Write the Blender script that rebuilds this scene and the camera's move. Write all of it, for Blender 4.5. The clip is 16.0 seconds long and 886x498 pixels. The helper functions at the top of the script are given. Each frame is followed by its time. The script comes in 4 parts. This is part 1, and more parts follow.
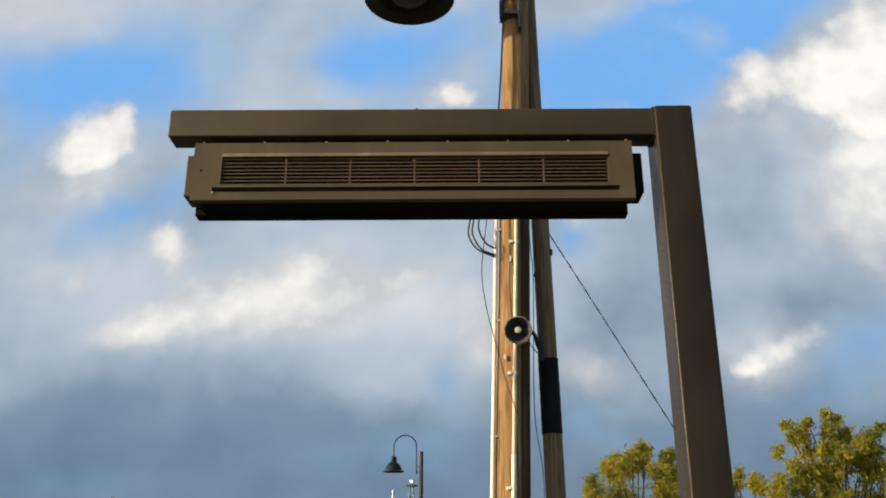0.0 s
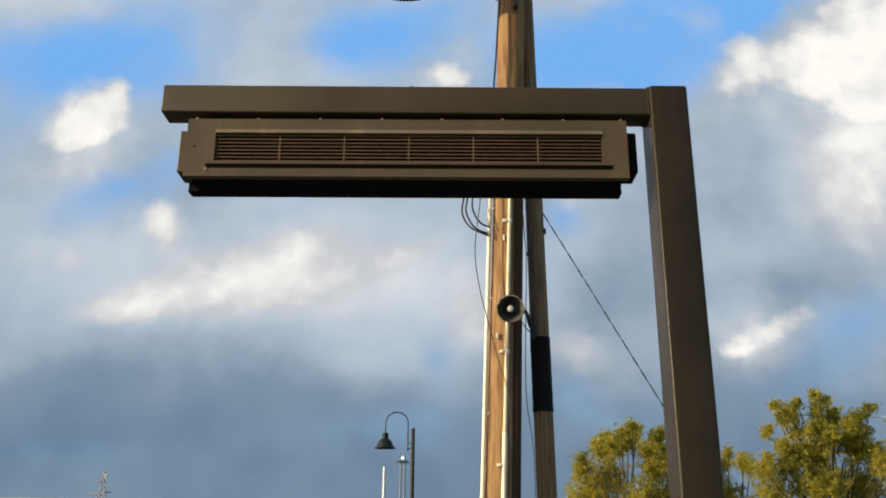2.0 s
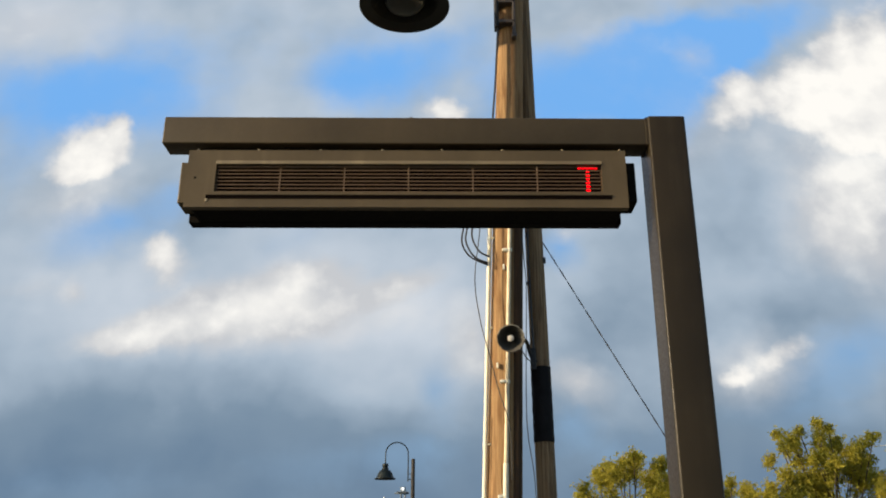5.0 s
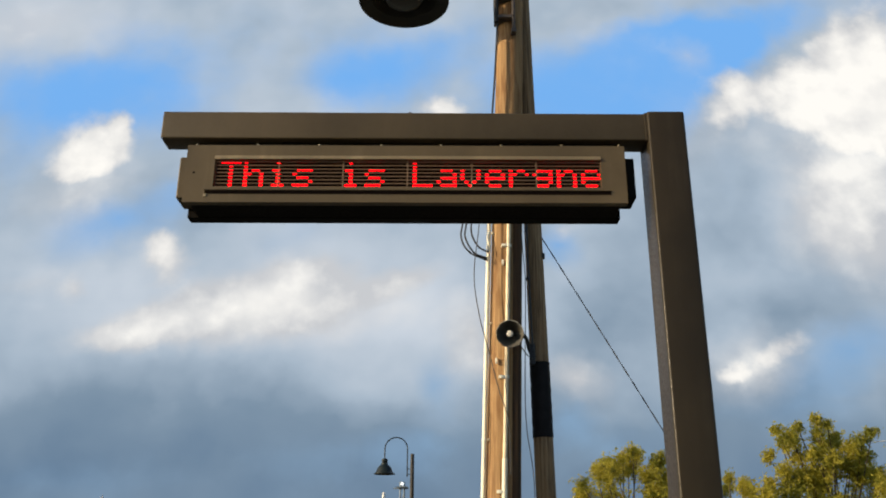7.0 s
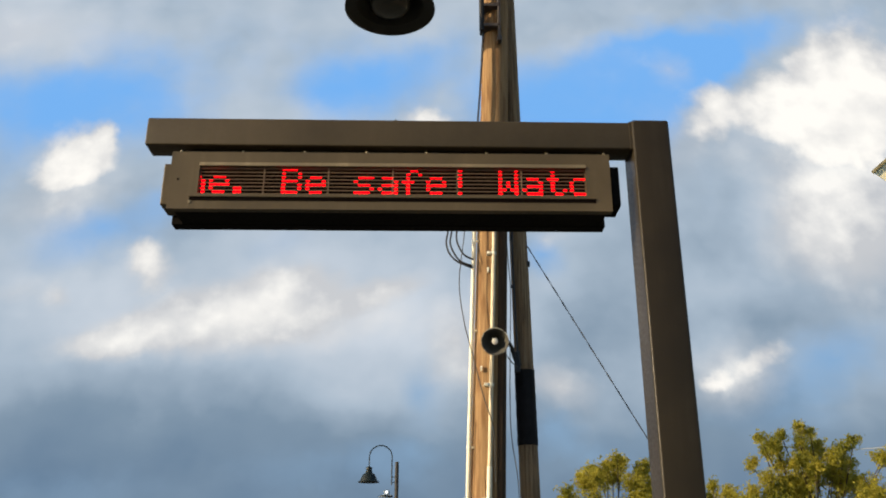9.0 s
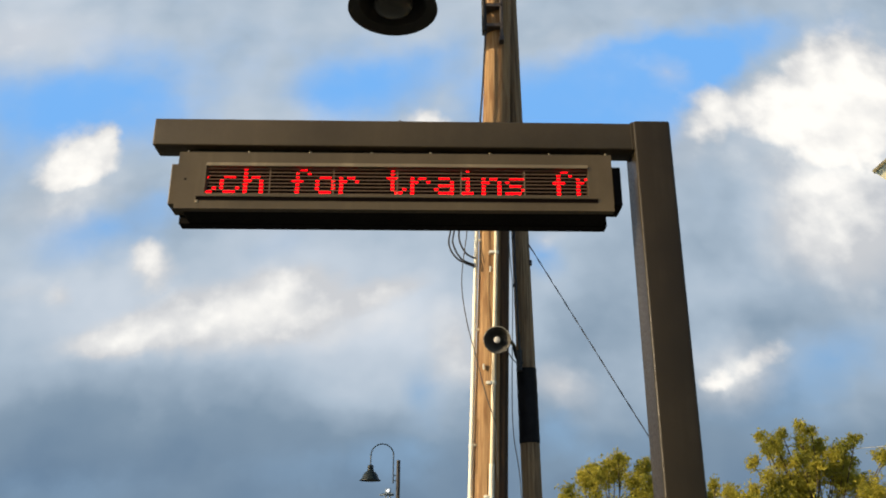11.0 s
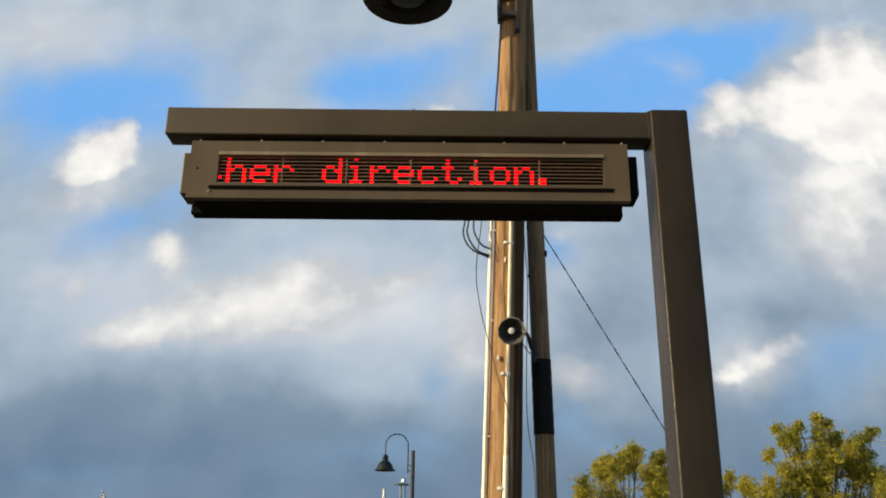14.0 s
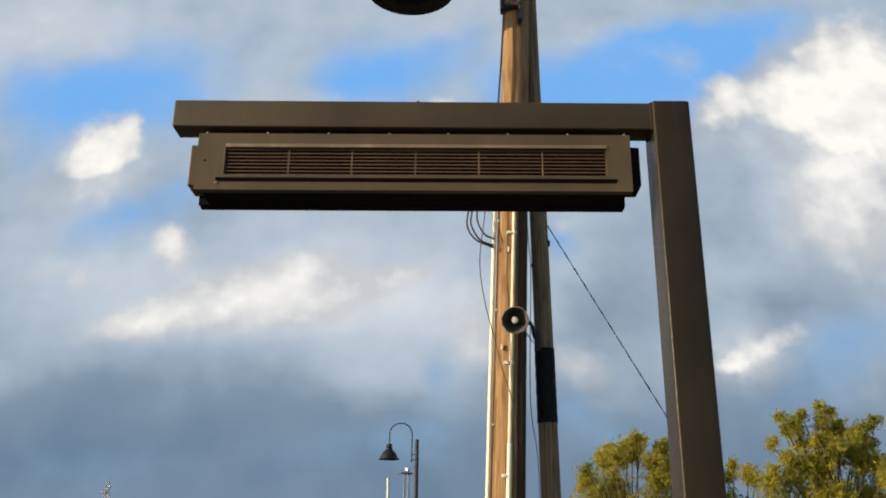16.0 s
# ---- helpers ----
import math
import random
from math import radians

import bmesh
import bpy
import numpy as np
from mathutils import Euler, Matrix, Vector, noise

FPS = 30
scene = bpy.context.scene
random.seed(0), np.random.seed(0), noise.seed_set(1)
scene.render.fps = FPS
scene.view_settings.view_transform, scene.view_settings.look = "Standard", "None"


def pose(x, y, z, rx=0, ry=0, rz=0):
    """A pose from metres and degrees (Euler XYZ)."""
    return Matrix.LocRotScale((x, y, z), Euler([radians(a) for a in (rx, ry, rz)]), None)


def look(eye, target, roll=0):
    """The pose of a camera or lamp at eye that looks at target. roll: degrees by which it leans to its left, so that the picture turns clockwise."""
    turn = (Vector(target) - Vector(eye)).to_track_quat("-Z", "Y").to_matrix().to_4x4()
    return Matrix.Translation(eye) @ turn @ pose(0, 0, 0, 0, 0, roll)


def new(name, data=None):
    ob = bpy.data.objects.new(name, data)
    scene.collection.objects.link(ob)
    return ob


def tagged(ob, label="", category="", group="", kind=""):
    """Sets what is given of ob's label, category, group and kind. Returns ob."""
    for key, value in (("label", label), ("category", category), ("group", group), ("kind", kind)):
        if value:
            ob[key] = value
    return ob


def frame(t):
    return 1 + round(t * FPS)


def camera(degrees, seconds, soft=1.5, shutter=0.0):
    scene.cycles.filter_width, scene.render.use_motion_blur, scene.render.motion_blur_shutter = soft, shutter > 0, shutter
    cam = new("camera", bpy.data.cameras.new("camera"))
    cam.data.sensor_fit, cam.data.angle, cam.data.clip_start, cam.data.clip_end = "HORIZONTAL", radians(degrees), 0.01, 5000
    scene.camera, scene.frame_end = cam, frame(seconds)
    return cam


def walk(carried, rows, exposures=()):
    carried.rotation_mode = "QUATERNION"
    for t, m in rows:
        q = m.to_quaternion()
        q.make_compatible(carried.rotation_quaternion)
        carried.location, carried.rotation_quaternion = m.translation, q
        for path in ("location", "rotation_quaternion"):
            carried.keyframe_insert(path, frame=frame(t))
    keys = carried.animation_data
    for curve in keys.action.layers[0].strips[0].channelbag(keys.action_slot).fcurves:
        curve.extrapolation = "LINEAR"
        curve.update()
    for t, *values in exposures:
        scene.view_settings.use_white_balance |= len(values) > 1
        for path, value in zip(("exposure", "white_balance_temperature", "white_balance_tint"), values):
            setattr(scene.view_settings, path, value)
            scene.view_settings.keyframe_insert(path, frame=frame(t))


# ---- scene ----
# The camera is held by hand below a station's message sign and looks up at it.
cam = camera(54.0, 16.0, soft=1.9)
walk(cam, [
    (0.0, pose(-0.001, 0.000, 1.597, 110.240, -0.004, 0.792)),
    (0.5, pose(-0.001, -0.030, 1.593, 110.076, -0.010, 0.857)),
    (1.0, pose(-0.001, 0.000, 1.597, 109.194, 0.108, 0.928)),
    (1.5, pose(-0.001, 0.000, 1.597, 108.796, -0.111, 0.116)),
    (2.0, pose(-0.001, -0.003, 1.597, 108.793, -0.392, 0.190)),
    (2.5, pose(-0.003, -0.003, 1.599, 109.673, -0.100, 0.388)),
    (3.0, pose(-0.003, -0.003, 1.599, 110.120, -0.092, 0.302)),
    (3.5, pose(-0.003, -0.003, 1.599, 110.525, -0.086, 0.505)),
    (4.0, pose(-0.003, -0.006, 1.600, 110.950, -0.101, 0.484)),
    (6.5, pose(-0.000, -0.004, 1.601, 110.209, -0.345, -0.116)),
    (7.0, pose(-0.000, -0.004, 1.601, 110.387, -0.267, 0.179)),
    (7.5, pose(-0.000, -0.004, 1.601, 110.475, -0.340, -0.248)),
    (8.0, pose(-0.000, -0.004, 1.601, 110.182, -0.801, -0.431)),
    (8.5, pose(-0.000, -0.004, 1.601, 110.135, -0.157, -0.759)),
    (9.0, pose(-0.000, -0.004, 1.601, 110.888, -0.073, -0.785)),
    (9.2, pose(-0.000, -0.004, 1.601, 110.538, -0.319, -0.639)),
    (11.3, pose(-0.009, -0.038, 1.590, 110.819, -0.118, -0.713)),
    (11.5, pose(-0.009, -0.038, 1.590, 110.589, -0.080, -0.376)),
    (12.0, pose(-0.009, -0.038, 1.590, 111.160, -0.207, -1.264)),
    (12.5, pose(-0.009, -0.038, 1.590, 110.710, -0.522, -0.299)),
    (13.0, pose(-0.008, -0.042, 1.590, 109.749, -0.292, 0.525)),
    (13.5, pose(-0.008, -0.043, 1.590, 110.006, -0.391, 0.210)),
    (14.0, pose(-0.003, -0.010, 1.598, 110.192, -0.626, 0.171)),
    (14.5, pose(-0.008, -0.043, 1.589, 110.193, -0.733, 0.833)),
    (15.0, pose(-0.008, -0.043, 1.589, 109.982, -0.446, 0.203)),
    (15.5, pose(-0.008, -0.043, 1.589, 109.915, -0.493, 0.466)),
    (16.0, pose(-0.008, -0.043, 1.589, 109.501, -0.519, 0.414)),
], exposures=[(0, 0.06), (4, 0.06), (9, 0.09), (12.5, 0.15), (13.5, 0.15), (14, 0.06), (16, 0.06)])

# ---- world and sun ----
SUN_ELEVATION, SUN_AZIMUTH = radians(17), radians(250)
world = bpy.data.worlds.new("world")
scene.world = world
world.use_nodes = True
sky = world.node_tree.nodes.new("ShaderNodeTexSky")
sky.sky_type, sky.sun_disc = "NISHITA", False
sky.sun_elevation, sky.sun_rotation = SUN_ELEVATION, SUN_AZIMUTH
world.node_tree.links.new(sky.outputs[0], world.node_tree.nodes["Background"].inputs[0])
world.node_tree.nodes["Background"].inputs[1].default_value = 0.13
sun = new("sun", bpy.data.lights.new("sun", "SUN"))
sun.data.energy, sun.data.angle, sun.data.color = 5.0, radians(0.6), (1.0, 0.80, 0.52)
toward_sun = Vector((math.sin(SUN_AZIMUTH) * math.cos(SUN_ELEVATION),
                     math.cos(SUN_AZIMUTH) * math.cos(SUN_ELEVATION), math.sin(SUN_ELEVATION)))
sun.matrix_world = look(toward_sun * 50, (0, 0, 0))


# ---- node helpers ----
class Nodes:
    """Short calls for building one material's nodes."""

    def __init__(self, name):
        self.mat = bpy.data.materials.new(name)
        self.mat.use_nodes = True
        self.tree = self.mat.node_tree
        self.shader = self.tree.nodes["Principled BSDF"]
        self.end = self.tree.nodes["Material Output"]

    def node(self, kind, ins=(), operation="", use_clamp=False, interpolation_type="", data_type="", gradient_type=""):
        n = self.tree.nodes.new(kind)
        if operation:
            n.operation = operation
        if use_clamp:
            n.use_clamp = True
        if interpolation_type:
            n.interpolation_type = interpolation_type
        if data_type:
            n.data_type = data_type
        if gradient_type:
            n.gradient_type = gradient_type
        for socket, value in ins:
            self.give(n.inputs[socket], value)
        return n

    def give(self, socket, value):
        if isinstance(value, bpy.types.NodeSocket):
            self.tree.links.new(value, socket)
        else:
            socket.default_value = value

    def math(self, op, a, b=0.0, c=0.0, clamp=False):
        return self.node("ShaderNodeMath", ((0, a), (1, b), (2, c)), operation=op, use_clamp=clamp).outputs[0]

    def vec(self, op, a, b=(0, 0, 0)):
        n = self.node("ShaderNodeVectorMath", ((0, a), (1, b)), operation=op)
        return n.outputs["Value"] if op == "LENGTH" else n.outputs[0]

    def scaled(self, a, k):
        return self.node("ShaderNodeVectorMath", ((0, a), ("Scale", k)), operation="SCALE").outputs[0]

    def noise(self, at, scale, detail=4.0, rough=0.55, distort=0.0):
        return self.node("ShaderNodeTexNoise", (("Vector", at), ("Scale", scale), ("Detail", detail),
                                                ("Roughness", rough), ("Distortion", distort)))

    def ramp(self, x, lo, hi, a=0.0, b=1.0, smooth=True):
        return self.node("ShaderNodeMapRange", (("Value", x), ("From Min", lo), ("From Max", hi), ("To Min", a), ("To Max", b)),
                         interpolation_type="SMOOTHSTEP" if smooth else "LINEAR").outputs[0]

    def mix(self, k, a, b):
        n = self.node("ShaderNodeMix", data_type="RGBA")
        for socket, value in ((n.inputs["Factor"], k), (n.inputs[6], a), (n.inputs[7], b)):
            self.give(socket, (*value, 1) if isinstance(value, tuple) and len(value) == 3 else value)
        return n.outputs[2]

    def place(self):
        return self.node("ShaderNodeTexCoord").outputs["Object"]

    def bump(self, height, strength, distance):
        return self.node("ShaderNodeBump", (("Height", height), ("Strength", strength), ("Distance", distance))).outputs[0]

    def finish(self, color, rough, metal=0.0, normal=None, **more):
        for key, value in (("Base Color", color), ("Roughness", rough), ("Metallic", metal), *more.items()):
            self.give(self.shader.inputs[key], (*value, 1) if isinstance(value, tuple) and len(value) == 3 else value)
        if normal is not None:
            self.give(self.shader.inputs["Normal"], normal)
        return self.mat


# ---- materials ----
def painted_metal(name, color, rough, wear=0.25, gloss=0.3):
    """Baked paint on metal: faint mottling, dust streaks that run down, orange-peel relief."""
    m = Nodes(name)
    p = m.place()
    broad = m.noise(p, 3.0, 5, 0.6).outputs[0]
    fine = m.noise(p, 90.0, 3, 0.6).outputs[0]
    streak = m.noise(m.vec("MULTIPLY", p, (14, 14, 1.2)), 2.0, 4, 0.6).outputs[0]
    dust = m.math("MULTIPLY", m.ramp(streak, 0.48, 0.75), m.ramp(broad, 0.35, 0.7))
    lighter = tuple(min(1, c * 1.9 + 0.012) for c in color)
    darker = tuple(c * 0.72 for c in color)
    base = m.mix(m.ramp(broad, 0.3, 0.7), darker, color)
    base = m.mix(m.math("MULTIPLY", dust, wear), base, lighter)
    return m.finish(base, m.ramp(fine, 0.3, 0.7, rough - 0.07, rough + 0.09), 0.0, m.bump(fine, 0.05, 0.002),
                    **{"Specular IOR Level": gloss})


def wood(name, pale, dark, red):
    """Weathered pole timber with long grain, checks and knots."""
    m = Nodes(name)
    p = m.place()
    grain = m.noise(m.vec("MULTIPLY", p, (58, 58, 1.3)), 1.6, 7, 0.65, 0.3).outputs[0]
    check = m.noise(m.vec("MULTIPLY", p, (40, 40, 1.6)), 1.1, 3, 0.5, 0.4).outputs[0]
    broad = m.noise(m.vec("MULTIPLY", p, (17, 17, 2.4)), 1.5, 5, 0.6).outputs[0]
    split = m.ramp(check, 0.66, 0.73)
    base = m.mix(m.ramp(grain, 0.32, 0.68), dark, pale)
    base = m.mix(m.math("MULTIPLY", m.ramp(broad, 0.46, 0.66), 0.8), base, red)
    base = m.mix(split, base, tuple(c * 0.40 for c in dark))
    height = m.math("SUBTRACT", m.math("MULTIPLY", grain, 0.5), split)
    return m.finish(base, 0.85, 0.0, m.bump(height, 0.7, 0.006), **{"Specular IOR Level": 0.2})


def plain(name, color, rough, metal=0.0, spread=0.2, scale=25.0, **more):
    """A surface of one colour with mild mottling and grain."""
    m = Nodes(name)
    p = m.place()
    n = m.noise(p, scale, 5, 0.6).outputs[0]
    base = m.mix(m.ramp(n, 0.3, 0.7), tuple(c * (1 - spread) for c in color), tuple(min(1, c * (1 + spread)) for c in color))
    return m.finish(base, m.ramp(n, 0.3, 0.7, max(0.03, rough - 0.06), rough + 0.06), metal, m.bump(n, 0.15, 0.002), **more)


def glow(name, color, strength):
    m = Nodes(name)
    return m.finish((0.10, 0.002, 0.002) if color[0] > color[2] else (0.8, 0.8, 0.8), 0.9,
                    **{"Emission Color": color, "Emission Strength": strength, "Specular IOR Level": 0.0})


def leaves(name, a, b, c):
    m = Nodes(name)
    leaf = m.node("ShaderNodeNewGeometry").outputs["Random Per Island"]
    clump = m.noise(m.place(), 0.9, 3).outputs[0]
    base = m.mix(leaf, a, b)
    base = m.mix(m.ramp(clump, 0.45, 0.7), base, c)
    shine = m.node("ShaderNodeBsdfTranslucent", (("Color", base),)).outputs[0]
    m.finish(base, 0.6, **{"Specular IOR Level": 0.25})
    both = m.node("ShaderNodeMixShader", ((0, 0.55), (1, m.shader.outputs[0]), (2, shine))).outputs[0]
    m.tree.links.new(both, m.end.inputs["Surface"])
    return m.mat


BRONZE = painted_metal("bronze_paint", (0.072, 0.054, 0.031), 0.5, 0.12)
# the beam's bronze set to under half its brightness, for the post
BRONZE_POST = painted_metal("darkened_post_bronze", (0.031, 0.0235, 0.0135), 0.38, 0.3, 0.24)
BEZEL = painted_metal("bezel_paint", (0.108, 0.081, 0.046), 0.5, 0.18)
# near-black bronze: the shade of undersides and gaps is put into its colour
UNDER = painted_metal("shaded_housing_paint", (0.011, 0.0097, 0.009), 0.75, 0.25, 0.06)
# highlight on the lip and the bolts' glint are put into this paler bronze
LIP = painted_metal("lip_highlight_paint", (0.20, 0.16, 0.095), 0.38, 0.5, 0.5)
SLAT = painted_metal("louvre_paint", (0.17, 0.108, 0.065), 0.5, 0.2)
LED_BOARD = plain("led_board", (0.0045, 0.0025, 0.002), 0.8, **{"Specular IOR Level": 0.05})
LED_RED = glow("lit_red_led", (1.0, 0.0, 0.004, 1), 3.0)
BLACK_PAINT = painted_metal("black_lamp_paint", (0.022, 0.021, 0.021), 0.5, 0.2)
LAMP_INSIDE = plain("lamp_inside", (0.016, 0.016, 0.016), 0.6)
LENS = plain("lamp_lens", (0.045, 0.045, 0.044), 0.35, 0.0, 0.1, 12.0)
POLE_WOOD = wood("pole_timber", (0.40, 0.255, 0.128), (0.22, 0.13, 0.062), (0.19, 0.10, 0.045))
POLE_GREY = wood("grey_pole_timber", (0.36, 0.255, 0.15), (0.105, 0.068, 0.041), (0.26, 0.165, 0.09))
CONDUIT = plain("cream_conduit", (0.86, 0.79, 0.62), 0.4, 0.0, 0.08, 9.0)
CONDUIT_TAN = plain("tan_conduit", (0.70, 0.60, 0.42), 0.45, 0.0, 0.15, 9.0)
SIDE_STRIP = wood("dark_side_strip", (0.075, 0.048, 0.030), (0.030, 0.020, 0.014), (0.060, 0.035, 0.020))
# the sparkle of the small metal fittings is put into a near-white, non-metallic colour
STRAP_SPARKLE = plain("strap_sparkle_white", (0.86, 0.82, 0.70), 0.35, 0.0)
TAPE = plain("black_wrap", (0.012, 0.012, 0.014), 0.8, 0.0, 0.35, 14.0, **{"Specular IOR Level": 0.15})
CABLE = plain("black_cable", (0.025, 0.025, 0.028), 0.55)
GREY_CABLE = plain("grey_cable", (0.24, 0.245, 0.26), 0.6)
THIN_CABLE = plain("thin_dark_cable", (0.055, 0.052, 0.05), 0.7)
BRACKET = plain("brown_bracket_steel", (0.065, 0.052, 0.045), 0.5)
HORN_OUT = plain("horn_grey", (0.36, 0.34, 0.29), 0.45)
HORN_IN = plain("horn_inside", (0.085, 0.08, 0.07), 0.5)
HORN_TIP = plain("horn_tip", (0.62, 0.60, 0.55), 0.4)
DARK_GREEN = painted_metal("dark_green_paint", (0.012, 0.020, 0.021), 0.45, 0.15)
DARK_POST = plain("dark_post_timber", (0.030, 0.027, 0.024), 0.7, 0.0, 0.4, 8.0)
PALE_METAL = plain("pale_metal", (0.62, 0.62, 0.60), 0.4, 0.1)
# the air's haze over the far mast is put into this blue-grey
HAZY_METAL = plain("hazy_metal", (0.20, 0.25, 0.31), 0.7)
FLOOD_LIGHT = glow("flood_light_lens", (0.80, 0.93, 1.0, 1), 1.1)
# distance haze is mixed into the tower's pale colour
TOWER = plain("hazed_tower_steel", (0.36, 0.36, 0.39), 0.7)
CREAM_BOARD = plain("cream_soffit_board", (0.90, 0.84, 0.60), 0.6, 0.0, 0.06, 3.0)
ROOF_EDGE = plain("roof_edge_metal", (0.34, 0.29, 0.16), 0.5)
BARK = wood("bark", (0.14, 0.11, 0.065), (0.06, 0.047, 0.028), (0.10, 0.075, 0.042))
LEAF_GOLD = leaves("golden_green_leaves", (0.39, 0.36, 0.048), (0.54, 0.46, 0.07), (0.25, 0.255, 0.036))
LEAF_GREEN = leaves("olive_green_leaves", (0.39, 0.365, 0.048), (0.54, 0.465, 0.07), (0.24, 0.25, 0.038))


def ground_material():
    m = Nodes("gravel_and_grass")
    p = m.place()
    a = m.noise(p, 0.15, 6, 0.6).outputs[0]
    b = m.noise(p, 30.0, 4, 0.7).outputs[0]
    base = m.mix(m.ramp(b, 0.3, 0.7), (0.04, 0.038, 0.035), (0.10, 0.097, 0.09))
    base = m.mix(m.ramp(a, 0.45, 0.6), base, (0.06, 0.075, 0.03))
    return m.finish(base, 0.9, 0.0, m.bump(b, 0.5, 0.02))


def cloud_material():
    """Broken evening clouds on a high drifting layer. s runs across, e is the tangent of the height above the horizon."""
    m = Nodes("cloud_layer")
    x, y, _ = m.node("ShaderNodeSeparateXYZ", ((0, m.place()),)).outputs
    s = m.math("DIVIDE", x, y)
    e = m.math("DIVIDE", LAYER, y)
    flat = m.node("ShaderNodeCombineXYZ", ((0, s), (1, e))).outputs[0]
    swirl = m.scaled(m.vec("SUBTRACT", m.noise(flat, 8.0, 3).outputs[1], (0.5, 0.5, 0.5)), 0.042)
    curl = m.scaled(m.vec("SUBTRACT", m.noise(flat, 34.0, 4).outputs[1], (0.5, 0.5, 0.5)), 0.022)
    p = m.vec("ADD", flat, m.vec("ADD", swirl, curl))

    def blob(cs, ce, rs, re, turn, weight):
        return cs, ce, rs, re, turn, weight

    def total(blobs):
        """The sum of soft round patches, each fading from its middle to its rim."""
        out = 0.0
        for cs, ce, rs, re, turn, weight in blobs:
            n = m.node("ShaderNodeTexGradient", (("Vector", p),), gradient_type="SPHERICAL")
            n.texture_mapping.vector_type = "TEXTURE"
            n.texture_mapping.translation, n.texture_mapping.rotation = (cs, ce, 0), (0, 0, radians(turn))
            n.texture_mapping.scale = (rs * 1.12, re * 1.12, 1)
            out = m.math("MULTIPLY_ADD", n.outputs["Fac"], weight * 1.08, out)
        return out

    fbm = m.noise(flat, 9.0, 8, 0.5, 0.0).outputs[0]
    billow = m.noise(flat, 24.0, 7, 0.5, 0.0).outputs[0]
    broad = m.noise(m.vec("MULTIPLY", flat, (0.85, 2.2, 1.0)), 4.2, 6, 0.52).outputs[0]
    here = m.noise(p, 6.5, 3, 0.45).outputs[0]
    aside = m.noise(m.vec("ADD", p, (-0.030, 0.022, 0.0)), 6.5, 3, 0.45).outputs[0]
    relief = m.math("MULTIPLY", m.math("SUBTRACT", here, aside), 2.2)
    # openings of blue between the clouds
    blue = total([
        blob(-0.414, 0.618, 0.129, 0.105, 0, 0.6),
        blob(-0.569, 0.588, 0.128, 0.108, 0, 0.5),
        blob(-0.495, 0.601, 0.148, 0.069, 0, 0.3),
        blob(-0.413, 0.414, 0.116, 0.061, 10, 0.65),
        blob(-0.350, 0.462, 0.057, 0.042, 0, 0.3),
        blob(-0.562, 0.466, 0.057, 0.084, 0, 0.2),
        blob(-0.079, 0.644, 0.130, 0.100, -20, 0.55),
        blob(-0.037, 0.662, 0.060, 0.071, 0, 0.3),
        blob(-0.379, 0.645, 0.381, 0.177, 0, 0.22),
        blob(-0.222, 0.395, 0.110, 0.040, 0, 0.15),
        blob(0.105, 0.643, 0.159, 0.141, 0, 0.2),
        blob(-0.132, 0.635, 0.090, 0.059, 0, 0.4),
    ])
    blue = m.math("ADD", blue, total([
        blob(0.210, 0.616, 0.187, 0.104, 15, 1.05),
        blob(0.297, 0.660, 0.120, 0.083, 20, 0.6),
        blob(0.341, 0.706, 0.111, 0.073, 0, 0.75),
        blob(0.383, 0.669, 0.080, 0.060, 20, 0.6),
        blob(0.306, 0.598, 0.078, 0.068, 0, 0.6),
        blob(0.477, 0.734, 0.091, 0.050, 30, 0.45),
        blob(0.037, 0.698, 0.061, 0.073, 0, 0.3),
        blob(-0.008, 0.208, 0.043, 0.052, 0, 0.5),
        blob(0.138, 0.165, 0.042, 0.042, 0, 0.6),
        blob(0.181, 0.130, 0.091, 0.041, 0, 0.45),
        blob(0.144, 0.390, 0.046, 0.035, 0, 0.6),
        blob(0.483, 0.249, 0.095, 0.054, 15, 0.85),
    ]))
    blue = m.math("ADD", blue, total([
        blob(0.419, 0.182, 0.110, 0.051, 0, 0.45),
        blob(0.294, 0.175, 0.067, 0.051, 0, 0.25),
        blob(-0.316, 0.099, 0.347, 0.036, 0, 0.2),
        blob(-0.113, 0.127, 0.125, 0.033, 0, 0.35),
        blob(-0.441, 0.086, 0.165, 0.040, 0, 0.1),
        blob(0.437, 0.725, 0.122, 0.074, 20, 0.5),
        blob(0.589, 0.748, 0.071, 0.038, 20, 0.3),
        blob(-0.024, 0.130, 0.067, 0.049, 0, 0.4),
    ]))
    blue = m.ramp(m.math("ADD", blue, m.math("MULTIPLY", m.math("SUBTRACT", fbm, 0.5), 0.75)), 0.05, 0.95)
    # sunlit heads with crisp edges, and soft lit veils
    crisp = total([
        blob(-0.473, 0.528, 0.060, 0.061, 0, 1),
        blob(-0.440, 0.522, 0.046, 0.050, 0, 0.65),
        blob(-0.486, 0.490, 0.050, 0.043, 0, 0.55),
        blob(-0.432, 0.561, 0.020, 0.029, 0, 0.5),
        blob(-0.346, 0.365, 0.046, 0.049, 0, 0.95),
        blob(-0.359, 0.380, 0.023, 0.025, 0, 0.4),
        blob(-0.006, 0.586, 0.044, 0.032, 15, 1),
        blob(0.016, 0.577, 0.029, 0.023, 0, 0.5),
        blob(0.379, 0.580, 0.076, 0.096, 30, 0.78),
        blob(0.405, 0.615, 0.041, 0.048, 0, 0.5),
        blob(0.474, 0.615, 0.059, 0.058, 30, 0.85),
        blob(0.536, 0.623, 0.108, 0.104, 30, 0.75),
    ])
